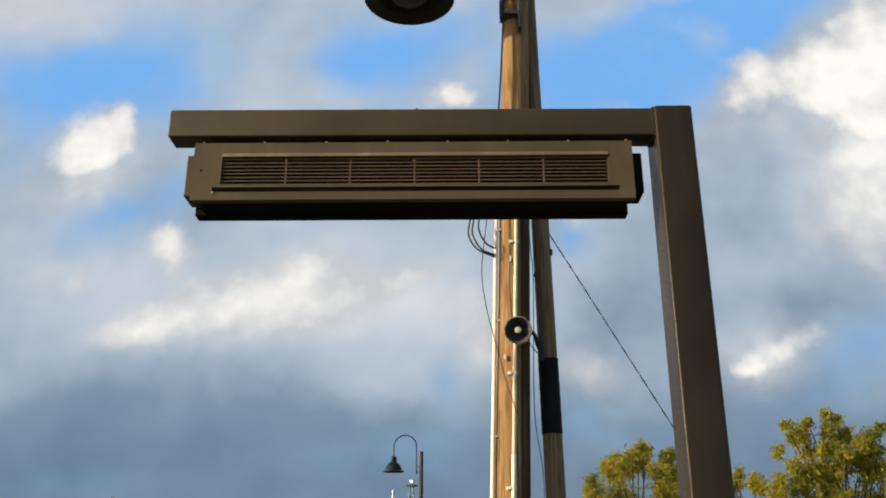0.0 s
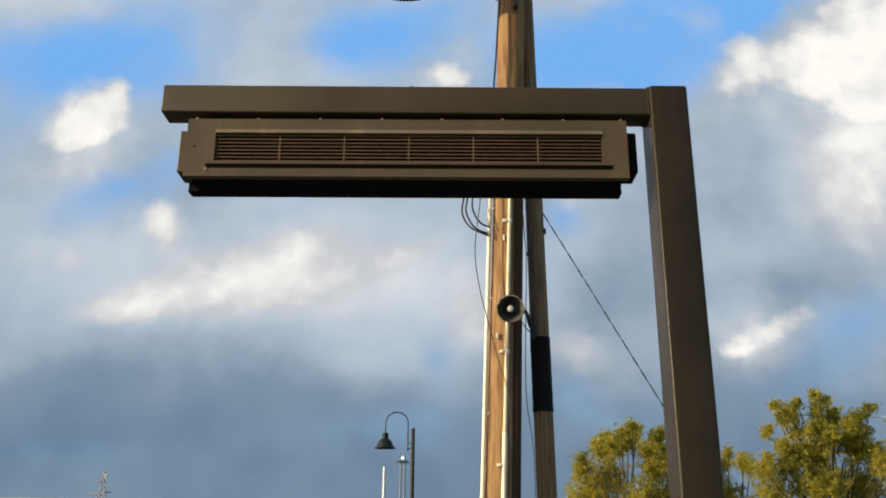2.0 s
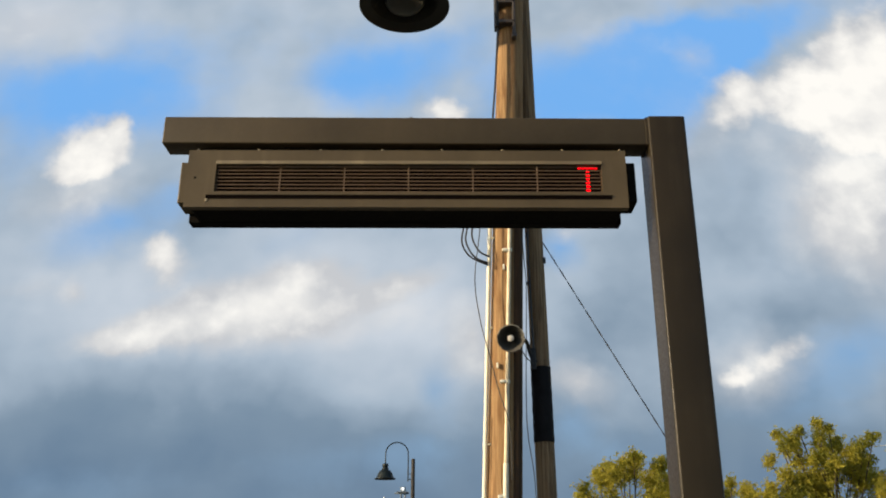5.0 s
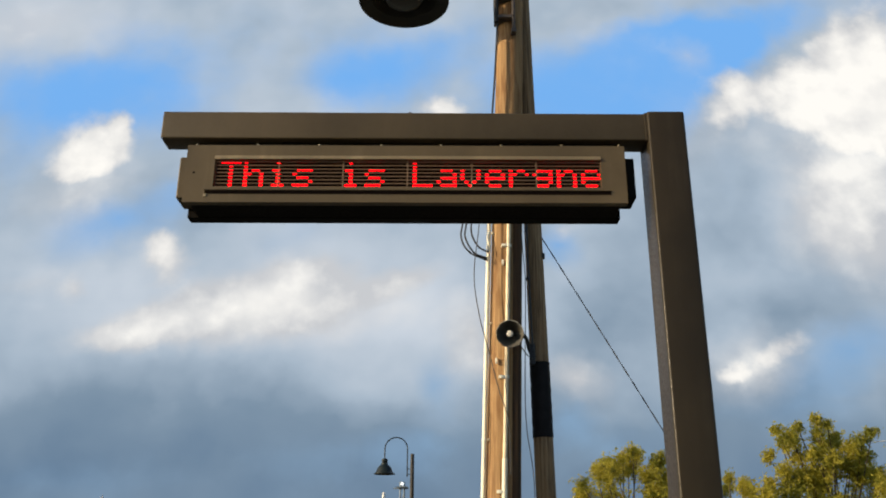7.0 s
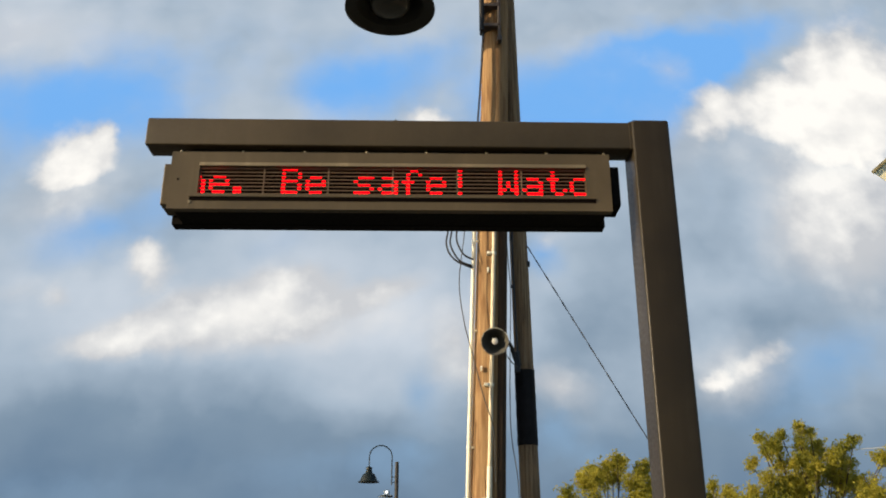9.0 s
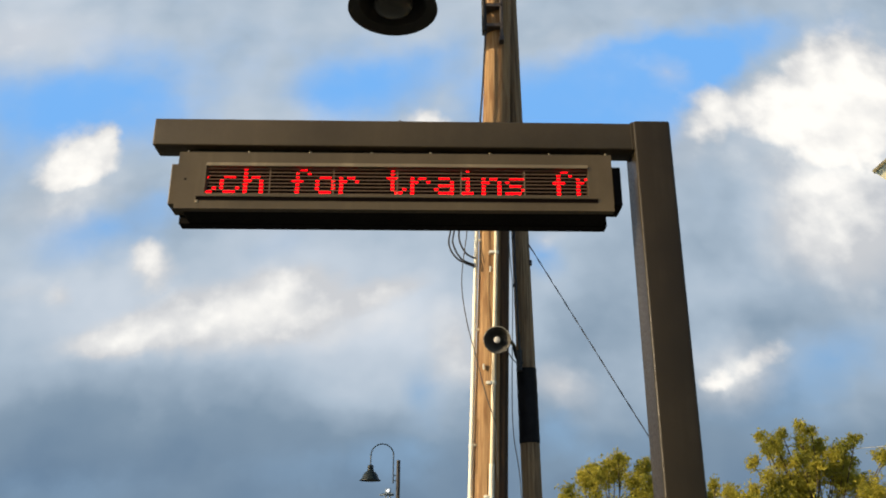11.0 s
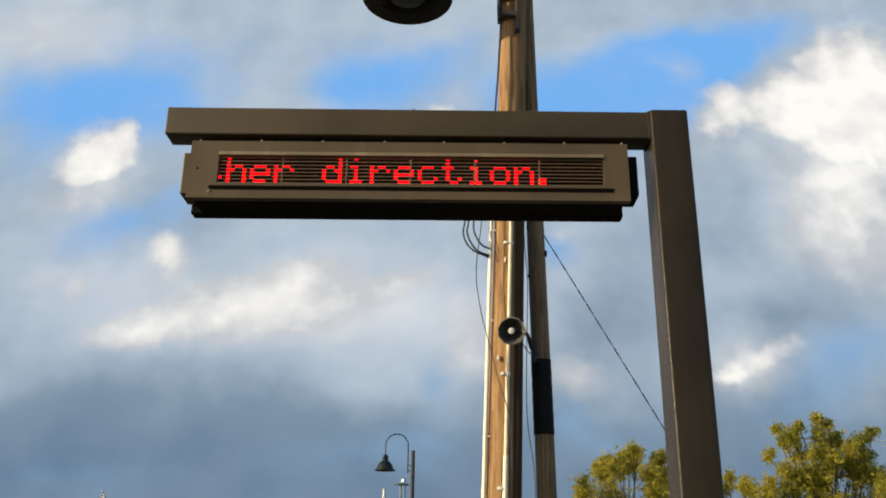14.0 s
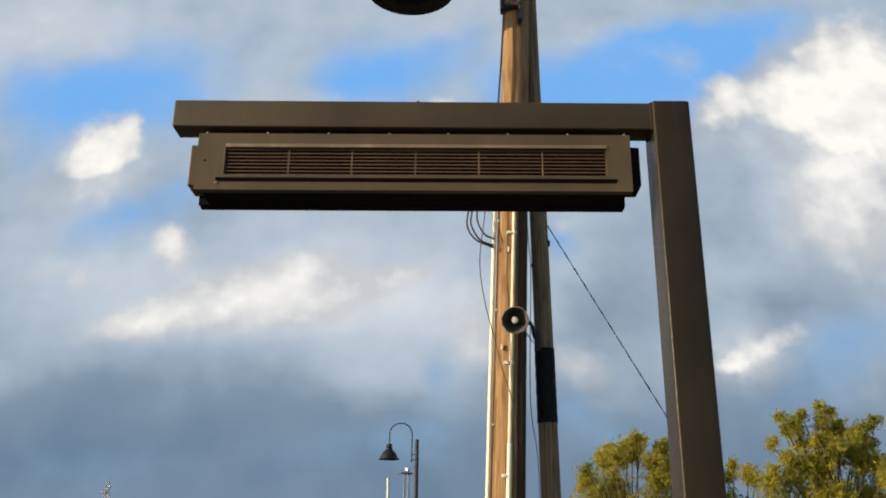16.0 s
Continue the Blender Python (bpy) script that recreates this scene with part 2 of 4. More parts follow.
    crisp = m.math("ADD", crisp, total([
        blob(0.582, 0.668, 0.084, 0.095, 30, 0.7),
        blob(0.519, 0.529, 0.086, 0.098, 0, 0.5),
        blob(0.568, 0.554, 0.096, 0.144, 0, 0.55),
        blob(0.401, 0.496, 0.061, 0.080, 25, -0.6),
        blob(0.367, 0.234, 0.086, 0.029, 22, 0.5),
        blob(0.414, 0.254, 0.056, 0.023, 28, 0.55),
        blob(0.332, 0.216, 0.034, 0.019, 15, 0.65),
        blob(0.645, 0.641, 0.118, 0.175, 20, 0.8),
    ]))
    crisp = m.math("ADD", crisp, m.math("MULTIPLY", m.math("SUBTRACT", fbm, 0.5), 0.8))
    crisp = m.math("ADD", crisp, m.math("MULTIPLY", m.math("SUBTRACT", billow, 0.5), 0.75))
    veil = total([
        blob(-0.473, 0.458, 0.141, 0.062, 15, 0.45),
        blob(-0.449, 0.490, 0.114, 0.102, 0, 0.2),
        blob(-0.250, 0.302, 0.186, 0.056, 12, 0.72),
        blob(-0.364, 0.277, 0.118, 0.031, 12, 0.72),
        blob(-0.219, 0.302, 0.064, 0.084, -35, 0.42),
        blob(-0.176, 0.331, 0.077, 0.059, 20, 0.45),
        blob(-0.306, 0.316, 0.085, 0.043, 25, 0.45),
        blob(-0.393, 0.269, 0.063, 0.016, 5, 0.55),
        blob(-0.052, 0.337, 0.066, 0.027, 25, 0.9),
        blob(-0.107, 0.313, 0.128, 0.067, 15, 0.35),
        blob(0.030, 0.273, 0.052, 0.065, 0, 0.75),
        blob(0.036, 0.228, 0.051, 0.053, 0, 0.35),
    ])
    veil = m.math("ADD", veil, total([
        blob(0.148, 0.215, 0.063, 0.038, -10, 0.8),
        blob(0.510, 0.479, 0.123, 0.151, 0, 0.7),
        blob(0.533, 0.408, 0.120, 0.096, 0, 0.4),
        blob(0.398, 0.476, 0.078, 0.119, 20, -0.42),
        blob(0.455, 0.409, 0.087, 0.060, 25, 0.25),
        blob(0.356, 0.225, 0.107, 0.058, 15, 0.68),
        blob(-0.578, 0.725, 0.197, 0.089, 0, 0.45),
        blob(-0.456, 0.324, 0.024, 0.023, 0, 0.55),
        blob(-0.509, 0.330, 0.086, 0.021, 3, 0.35),
        blob(0.185, 0.707, 0.169, 0.102, -10, 0.28),
        blob(0.339, 0.674, 0.031, 0.046, 30, 0.4),
        blob(0.154, 0.409, 0.033, 0.017, 20, 0.5),
    ]))
    veil = m.math("ADD", veil, total([
        blob(0.364, 0.550, 0.097, 0.119, 30, 0.55),
        blob(-0.204, 0.326, 0.128, 0.059, 5, 0.32),
        blob(-0.276, 0.291, 0.138, 0.040, 6, 0.4),
        blob(-0.154, 0.302, 0.095, 0.061, 0, 0.28),
        blob(0.615, 0.463, 0.155, 0.198, 0, 0.6),
    ]))
    veil = m.math("ADD", veil, m.math("MULTIPLY", m.math("SUBTRACT", fbm, 0.5), 0.65))
    veil = m.math("ADD", veil, m.math("MULTIPLY", m.math("SUBTRACT", billow, 0.5), 0.2))
    head = m.math("MAXIMUM", m.ramp(crisp, 0.20, 0.90), m.ramp(veil, 0.05, 0.98, 0.0, 0.90))
    core = m.ramp(m.math("ADD", m.math("MAXIMUM", crisp, 0.0), m.math("MULTIPLY", m.math("MAXIMUM", veil, 0.0), 0.62)), 0.20, 1.75)
    core = m.math("ADD", core, m.math("ADD", m.math("MULTIPLY", m.math("SUBTRACT", billow, 0.5), 0.9), m.math("MULTIPLY", relief, 0.9)), clamp=True)
    # soft light and shade of the wide bellies
    tone = total([
        blob(-0.563, 0.730, 0.218, 0.108, 0, 0.15),
        blob(-0.317, 0.418, 0.089, 0.068, 0, -0.06),
        blob(-0.237, 0.306, 0.274, 0.104, 10, 0.16),
        blob(-0.065, 0.291, 0.204, 0.103, 0, 0.24),
        blob(-0.263, 0.218, 0.274, 0.059, -4, -0.07),
        blob(-0.229, 0.700, 0.685, 0.258, 0, 0.07),
        blob(-0.447, 0.335, 0.191, 0.074, 0, 0.1),
        blob(-0.090, 0.195, 0.140, 0.050, -5, 0.12),
        blob(-0.461, 0.249, 0.186, 0.052, 0, -0.02),
        blob(0.487, 0.348, 0.163, 0.074, 0, -0.12),
        blob(0.396, 0.464, 0.099, 0.110, 0, -0.08),
        blob(-0.256, 0.136, 0.363, 0.064, 0, -0.06),
    ])
    tone = m.math("ADD", tone, total([
        blob(-0.432, 0.111, 0.208, 0.047, 0, -0.05),
        blob(0.509, 0.432, 0.115, 0.098, 0, 0.16),
        blob(0.409, 0.291, 0.177, 0.044, 0, -0.1),
        blob(0.200, 0.291, 0.110, 0.116, 0, -0.12),
        blob(0.186, 0.201, 0.098, 0.042, 0, 0.05),
        blob(-0.244, 0.700, 0.293, 0.129, 0, -0.04),
        blob(-0.344, 0.540, 0.102, 0.074, 0, -0.02),
        blob(-0.024, 0.169, 0.106, 0.033, 0, 0.05),
        blob(0.440, 0.195, 0.163, 0.050, 0, -0.08),
        blob(-0.165, 0.387, 0.150, 0.048, 0, 0.05),
        blob(-0.176, 0.591, 0.151, 0.077, 0, 0.06),
    ]))
    tone = m.math("ADD", tone, m.math("MULTIPLY", m.math("SUBTRACT", broad, 0.5), 0.18))
    tone = m.math("ADD", tone, m.math("MULTIPLY", m.math("SUBTRACT", fbm, 0.5), 0.16))
    tone = m.math("ADD", tone, m.math("MULTIPLY", relief, 0.2))
    tone = m.math("ADD", tone, m.math("MULTIPLY", m.ramp(e, 0.28, 0.07), -0.36))
    tone = m.math("ADD", tone, 0.50, clamp=True)
    belly = m.node("ShaderNodeValToRGB", ((0, tone),))
    ramp = belly.color_ramp
    for k, (at, color) in enumerate(((0.0, (0.125, 0.20, 0.30)), (0.28, (0.20, 0.28, 0.372)), (0.5, (0.38, 0.465, 0.56)),
                                     (0.72, (0.555, 0.615, 0.69)), (1.0, (0.80, 0.79, 0.78)))):
        stop = ramp.elements[k] if k < 2 else ramp.elements.new(at)
        stop.position, stop.color = at, (*color, 1)
    opening = m.mix(m.ramp(e, 0.12, 0.60), (0.235, 0.38, 0.56), (0.175, 0.425, 0.84))
    base = m.mix(blue, belly.outputs[0], opening)
    lit = m.mix(core, (0.56, 0.57, 0.59), (0.96, 0.935, 0.885))
    base = m.mix(head, base, lit)
    light = m.node("ShaderNodeEmission", (("Color", base), ("Strength", 1.0))).outputs[0]
    m.tree.links.new(light, m.end.inputs["Surface"])
    return m.mat


# ---- mesh helpers ----
def part(name, bm, material, parent=None, label="", smooth=False):
    """One mesh object from a bmesh, under a thing or a part."""
    me = bpy.data.meshes.new(name)
    bm.normal_update()
    bm.to_mesh(me)
    bm.free()
    for mat in material if isinstance(material, (list, tuple)) else [material]:
        me.materials.append(mat)
    if smooth:
        for poly in me.polygons:
            poly.use_smooth = True
        me.set_sharp_from_angle(angle=radians(40))
    ob = new(name, me)
    if parent is not None:
        ob.parent = parent
    if label:
        tagged(ob, label)
    return ob


def thing(name, label, category, at=(0, 0, 0), group="", kind=""):
    ob = new(name)
    ob.location = at
    return tagged(ob, label, category, group, kind)


def box(bm, lo, hi, bevel=0.0, seg=2):
    """A box between two corners, its edges rounded."""
    made = bmesh.ops.create_cube(bm, size=1.0, matrix=Matrix.LocRotScale(
        [(a + b) / 2 for a, b in zip(lo, hi)], None, [b - a for a, b in zip(lo, hi)]))
    if bevel:
        edges = list({ed for v in made["verts"] for ed in v.link_edges})
        bmesh.ops.bevel(bm, geom=edges, offset=bevel, segments=seg, affect="EDGES", profile=0.5)
    return bm


def boxed(*args, **kw):
    return box(bmesh.new(), *args, **kw)


def sweep(bm, points, radius, seg=10, cap=True):
    """A round tube along points; radius is one number or one for each point."""
    pts = [Vector(p) for p in points]
    radii = radius if isinstance(radius, (list, tuple)) else [radius] * len(pts)
    rings, side = [], None
    for i, p in enumerate(pts):
        way = (pts[min(i + 1, len(pts) - 1)] - pts[max(i - 1, 0)]).normalized()
        if side is None:
            side = way.orthogonal().normalized()
        side = (side - way * side.dot(way)).normalized()
        up = way.cross(side)
        rings.append([bm.verts.new(p + (side * math.cos(a) + up * math.sin(a)) * radii[i])
                      for a in (2 * math.pi * k / seg for k in range(seg))])
    for a, b in zip(rings, rings[1:]):
        for k in range(seg):
            bm.faces.new((a[k], a[(k + 1) % seg], b[(k + 1) % seg], b[k]))
    if cap:
        bm.faces.new(rings[0][::-1])
        bm.faces.new(rings[-1])
    return bm


def tube(points, radius, seg=10, cap=True):
    return sweep(bmesh.new(), points, radius, seg, cap)


def lathe(bm, profile, seg=40, m=Matrix.Identity(4)):
    """A turned shape about z from (radius, z) pairs, moved by m."""
    rings = [[bm.verts.new(m @ Vector((r * math.cos(a), r * math.sin(a), z)))
              for a in (2 * math.pi * k / seg for k in range(seg))] for r, z in profile]
    for a, b in zip(rings, rings[1:]):
        for k in range(seg):
            bm.faces.new((a[k], a[(k + 1) % seg], b[(k + 1) % seg], b[k]))
    bm.faces.new(rings[0][::-1])
    bm.faces.new(rings[-1])
    bmesh.ops.recalc_face_normals(bm, faces=bm.faces)
    return bm


def turned(profile, seg=40, m=Matrix.Identity(4)):
    return lathe(bmesh.new(), profile, seg, m)


def smooth_line(points, steps=8):
    """Points on a smooth curve through the given ones."""
    pts = [Vector(p) for p in points]
    pts = [pts[0] * 2 - pts[1], *pts, pts[-1] * 2 - pts[-2]]
    out = []
    for a, b, c, d in zip(pts, pts[1:], pts[2:], pts[3:]):
        for k in range(steps):
            t = k / steps
            out.append(0.5 * (2 * b + (c - a) * t + (2 * a - 5 * b + 4 * c - d) * t * t + (3 * b - a - 3 * c + d) * t ** 3))
    return out + [pts[-2]]


# ---- setting ----
LAYER = 200.0
DRIFT = Vector((-0.26, 1.55, 0.0))


def backdrop():
    bm = bmesh.new()
    rows = [150 + (4350 - 150) * (k / 12) ** 2 for k in range(13)]
    grid = [[bm.verts.new((y * 0.9 * j / 6, y, 0)) for j in range(-6, 7)] for y in rows]
    for a, b in zip(grid, grid[1:]):
        for k in range(12):
            bm.faces.new((a[k], b[k], b[k + 1], a[k + 1]))
    ob = part("backdrop", bm, cloud_material())
    ob.location = (0, 0, LAYER + 1.6)
    ob.visible_shadow = False
    return tagged(ob, "broken grey and white evening clouds with blue openings", "sky", kind="structure")


def ground():
    bm = bmesh.new()
    rings = [[bm.verts.new((r * math.cos(a), r * math.sin(a), 0)) for a in (2 * math.pi * k / 48 for k in range(48))]
             for r in (3, 12, 50, 250, 1200, 4800)]
    bm.faces.new(rings[0])
    for a, b in zip(rings, rings[1:]):
        for k in range(48):
            bm.faces.new((a[k], b[k], b[(k + 1) % 48], a[(k + 1) % 48]))
    return tagged(part("ground", bm, ground_material()), "flat ground of worn gravel and grass", "ground", kind="structure")


clouds = backdrop()
ground()

# ---- the message sign ----
SIGN = (0.69, 2.498, 0.0)
POST_LEFT, POST_RIGHT, POST_FRONT, POST_BACK, POST_TOP = 0.634, 0.753, 2.438, 2.572, 2.981
BEAM_LEFT, BEAM_FRONT, BEAM_BACK, BEAM_LOW, BEAM_TOP = -0.909, 2.450, 2.537, 2.886, 2.981
BOX_LEFT, BOX_RIGHT, BOX_FRONT, BOX_BACK, BOX_LOW, BOX_TOP = -0.817, 0.556, 2.450, 2.625, 2.665, 2.860
WIN_LEFT, WIN_RIGHT, WIN_LOW, WIN_TOP = -0.727, 0.479, 2.7170, 2.8095
PITCH = (WIN_RIGHT - WIN_LEFT) / 96
ROW = (WIN_TOP - WIN_LOW) / 7.55
LED_ROW, LED_FOOT = 0.0130, 2.7265
FONT = {
    "T": "11111 00100 00100 00100 00100 00100 00100", "h": "10000 10000 10110 11001 10001 10001 10001",
    "i": "00100 00000 01100 00100 00100 00100 01110", "s": "00000 00000 01111 10000 01110 00001 11110",
    "L": "10000 10000 10000 10000 10000 10000 11111", "a": "00000 00000 01110 00001 01111 10001 01111",
    "v": "00000 00000 10001 10001 10001 01010 00100", "e": "00000 00000 01110 10001 11111 10000 01110",
    "r": "00000 00000 10110 11001 10000 10000 10000", "g": "00000 00000 01111 10001 01111 00001 01110",
    "n": "00000 00000 10110 11001 10001 10001 10001", ".": "00000 00000 00000 00000 00000 11000 11000",
    "B": "11110 10001 10001 11110 10001 10001 11110", "f": "00110 01001 01000 11100 01000 01000 01000",
    "!": "00100 00100 00100 00100 00100 00000 00100", "W": "10001 10001 10001 10101 10101 11011 10001",
    "t": "01000 01000 11100 01000 01000 01001 00110", "c": "00000 00000 01110 10000 10000 10001 01110",
    "o": "00000 00000 01110 10001 10001 10001 01110", "m": "00000 00000 11010 10101 10101 10101 10101",
    "d": "00001 00001 01101 10011 10001 10001 01111",
}
MESSAGE = "This is Lavergne. Be safe! Watch for trains from either direction."
SPEED, PASS_TIME, PASS_COLUMN = 44.5, 7.0, 1.25


def local(p, origin=SIGN):
    return tuple(a - b for a, b in zip(p, origin))


def sbox(lo, hi, bevel=0.0, seg=2):
    return boxed(local(lo), local(hi), bevel, seg)


def message_sign():
    sign = thing("message_sign", "dark bronze message sign with scrolling red letters on a square post", "sign", SIGN)
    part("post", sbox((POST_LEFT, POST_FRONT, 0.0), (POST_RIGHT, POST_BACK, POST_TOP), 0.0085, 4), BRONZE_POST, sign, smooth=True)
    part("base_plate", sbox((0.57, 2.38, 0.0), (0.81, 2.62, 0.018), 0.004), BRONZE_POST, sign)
    bm = sbox((BEAM_LEFT, BEAM_FRONT, BEAM_LOW), (POST_LEFT + 0.004, BEAM_BACK, BEAM_TOP), 0.005, 3)
    for v in bm.verts:  # the beam sags a little towards the post
        v.co.z -= 0.0045 * (v.co.x + SIGN[0] - BEAM_LEFT) / (POST_LEFT - BEAM_LEFT)
    part("beam", bm, BRONZE, sign, smooth=True)
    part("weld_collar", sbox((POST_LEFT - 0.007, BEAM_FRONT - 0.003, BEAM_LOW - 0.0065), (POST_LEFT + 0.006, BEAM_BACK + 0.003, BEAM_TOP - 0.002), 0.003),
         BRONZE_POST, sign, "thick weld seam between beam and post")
    part("top_bolt", turned([(0.005, 0), (0.005, 0.006), (0.0035, 0.009)], 10, Matrix.Translation(local((-0.12, 2.47, BEAM_TOP)))), BRONZE, sign)
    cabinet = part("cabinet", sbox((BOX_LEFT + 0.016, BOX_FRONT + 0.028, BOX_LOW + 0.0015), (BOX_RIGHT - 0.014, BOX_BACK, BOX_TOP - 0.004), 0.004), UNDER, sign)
    # the front frame, with the window cut through it
    bm = bmesh.new()
    f, b = BOX_FRONT, BOX_FRONT + 0.026
    for lo, hi in (((BOX_LEFT, f, WIN_TOP), (BOX_RIGHT, b, BOX_TOP)), ((BOX_LEFT, f, BOX_LOW), (BOX_RIGHT, b, WIN_LOW)),
                   ((BOX_LEFT, f, WIN_LOW), (WIN_LEFT, b, WIN_TOP)), ((WIN_RIGHT, f, WIN_LOW), (BOX_RIGHT, b, WIN_TOP))):
        box(bm, local(lo), local(hi))
    bmesh.ops.remove_doubles(bm, verts=bm.verts, dist=1e-4)
    part("front_frame", bm, BEZEL, sign, "lighter bronze front frame")
    # the sloped drip lip over the window and the slot strip under it
    bm = bmesh.new()
    x0, x1, z0, z1 = WIN_LEFT - 0.001, WIN_RIGHT + 0.001, WIN_TOP + 0.001, WIN_TOP + 0.0195
    profile = [(f + 0.002, z0), (f - 0.005, z0), (f - 0.0046, z0 + 0.002), (f + 0.002, z1)]
    ends = [[bm.verts.new(local((x, y, z))) for y, z in profile] for x in (x0, x1)]
    for k in range(4):
        bm.faces.new((ends[0][k], ends[0][(k + 1) % 4], ends[1][(k + 1) % 4], ends[1][k]))
    bm.faces.new(ends[0][::-1])
    bm.faces.new(ends[1])
    bmesh.ops.recalc_face_normals(bm, faces=bm.faces)
    # the bright line along the lip is a highlight held in its paint
    part("drip_lip", bm, LIP, sign, "lip over the window with its highlight in paler paint")
    # a black strip set proud of the frame carries the slot's shade; no recess
    slot_strip = part("slot_strip", sbox((-0.750, f - 0.0012, 2.6925), (0.506, f + 0.004, 2.7045)), LED_BOARD, sign, "flat black strip for the slot's shade under the window")
    part("slot_lip", sbox((-0.752, f - 0.005, 2.7045), (0.508, f + 0.004, 2.7058), 0.001), BEZEL, slot_strip)
    part("catch", sbox((-0.752, f - 0.002, 2.683), (-0.743, f + 0.003, 2.6935), 0.001), LIP, sign, "small pale catch")
    part("screw", turned([(0.004, 0), (0.004, 0.0006), (0.003, 0.001)], 10, Matrix.Translation(local((-0.790, f, 2.765))) @ pose(0, 0, 0, 90)), UNDER, sign)
    # display behind the louvre: board, modules' dividers and slats
    part("led_board", sbox((WIN_LEFT - 0.004, f + 0.0262, WIN_LOW - 0.004), (WIN_RIGHT + 0.004, f + 0.0275, WIN_TOP + 0.004)), LED_BOARD, sign)
    slat_mesh = None
    for k in range(8):
        z = WIN_LOW + 0.0015 + k * ROW
        if slat_mesh is None:
            first = part("slat", sbox((WIN_LEFT, f + 0.004, z - 0.0018), (WIN_RIGHT, f + 0.0065, z + 0.0018), 0.0006, 1), SLAT, sign)
            slat_mesh, z_first = first.data, z
        else:
            ob = new("slat", slat_mesh)
            ob.parent, ob.location = sign, (0, 0, z - z_first)
    divider_mesh = None
    for k in range(1, 6):
        x = WIN_LEFT + k * (WIN_RIGHT - WIN_LEFT) / 6
        if divider_mesh is None:
            first = part("divider", sbox((x - 0.0019, f + 0.0046, WIN_LOW), (x + 0.0019, f + 0.0095, WIN_TOP), 0.0006, 1), SLAT, sign)
            divider_mesh, x_first = first.data, x
        else:
            ob = new("divider", divider_mesh)
            ob.parent, ob.location = sign, (x - x_first, 0, 0)
    # stepped housing: side ears, hangers and bolts under the beam
    part("side_ear", sbox((-0.850, 2.486, 2.694), (BOX_LEFT + 0.004, 2.580, 2.836), 0.004), BEZEL, sign)
    # the right ear takes the shade-dark paint, the left one the front bronze
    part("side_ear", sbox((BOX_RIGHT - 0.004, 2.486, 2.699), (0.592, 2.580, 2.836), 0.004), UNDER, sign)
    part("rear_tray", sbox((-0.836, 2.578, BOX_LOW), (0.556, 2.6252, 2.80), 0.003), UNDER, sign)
    for x in (-0.491, 0.262):
        # hangers and rail keep the gap below the beam shade-dark by colour
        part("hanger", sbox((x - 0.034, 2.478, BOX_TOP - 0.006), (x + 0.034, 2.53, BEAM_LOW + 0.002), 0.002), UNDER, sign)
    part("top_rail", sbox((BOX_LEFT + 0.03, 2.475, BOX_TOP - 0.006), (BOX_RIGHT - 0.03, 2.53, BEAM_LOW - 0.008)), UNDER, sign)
    for x in (-0.79, -0.598, -0.403, -0.208, -0.02, 0.17, 0.36, 0.54):
        part("bolt", turned([(0.0045, 0), (0.0045, 0.004), (0.003, 0.007)], 8, Matrix.Translation(local((x, 2.455, BOX_TOP)))), LIP, sign)
    return sign


def led_letters(sign):
    """Each lit letter is a rigid plate of small lamps that rides behind the louvre and waits inside the cabinet's cheeks."""
    meshes, made = {}, []
    for place, ch in enumerate(MESSAGE):
        if ch == " ":
            continue
        if ch not in meshes:
            bm = bmesh.new()
            for r, bits in enumerate(FONT[ch].split()):
                for c, bit in enumerate(bits):
                    if bit == "1":
                        z = (6 - r) * LED_ROW + 0.0055
                        x = c * PITCH
                        w = 0.46 * PITCH
                        h = 0.33 * LED_ROW
                        ring = [(x - w, z - h * 0.5), (x - w * 0.5, z - h), (x + w * 0.5, z - h), (x + w, z - h * 0.5),
                                (x + w, z + h * 0.5), (x + w * 0.5, z + h), (x - w * 0.5, z + h), (x - w, z + h * 0.5)]
                        top = [bm.verts.new((a, -0.0015, b)) for a, b in ring]
                        low = [bm.verts.new((a, 0.0, b)) for a, b in ring]
                        bm.faces.new(top)
                        for k in range(8):
                            bm.faces.new((top[k], low[k], low[(k + 1) % 8], top[(k + 1) % 8]))
            bmesh.ops.recalc_face_normals(bm, faces=bm.faces)
            ob = part("led_letter", bm, LED_RED, sign, "lit red dot-matrix letter")
            meshes[ch] = ob.data
        else:
            ob = tagged(new("led_letter", meshes[ch]), "lit red dot-matrix letter")
            ob.parent = sign
        made.append((place, ob))
    return made


def letter_rows(place):
    """Times and places of a letter: it waits on one side, crosses the window at an even pace and rests on the other."""
    start, stop = 96.9, -6.3
    deep = BOX_FRONT + 0.0205 + 0.004 * (place % 3) / 3

    def at(col):
        return pose(*local((WIN_LEFT + (col + 0.5) * PITCH, deep, LED_FOOT)))

    def column(t):
        return PASS_COLUMN + 6 * place - SPEED * (t - PASS_TIME)

    t0 = PASS_TIME + (PASS_COLUMN + 6 * place - start) / SPEED
    t1 = PASS_TIME + (PASS_COLUMN + 6 * place - stop) / SPEED
    first, last = math.ceil(t0 * FPS), math.floor(t1 * FPS)
    rows = [(0.0, at(start)), ((first - 1) / FPS, at(start))]
    for k in sorted({first, first + 1, *range(first + 4, last - 3, 12), last - 1, last}):
        rows.append((k / FPS, at(column(k / FPS))))
    rows.append(((last + 1) / FPS, at(stop)))
    rows = [r for r in rows if r[0] < 16.0]
    rows.append((16.0, at(max(stop, min(start, column(16.0))))))
    return rows


sign = message_sign()
letters = led_letters(sign)


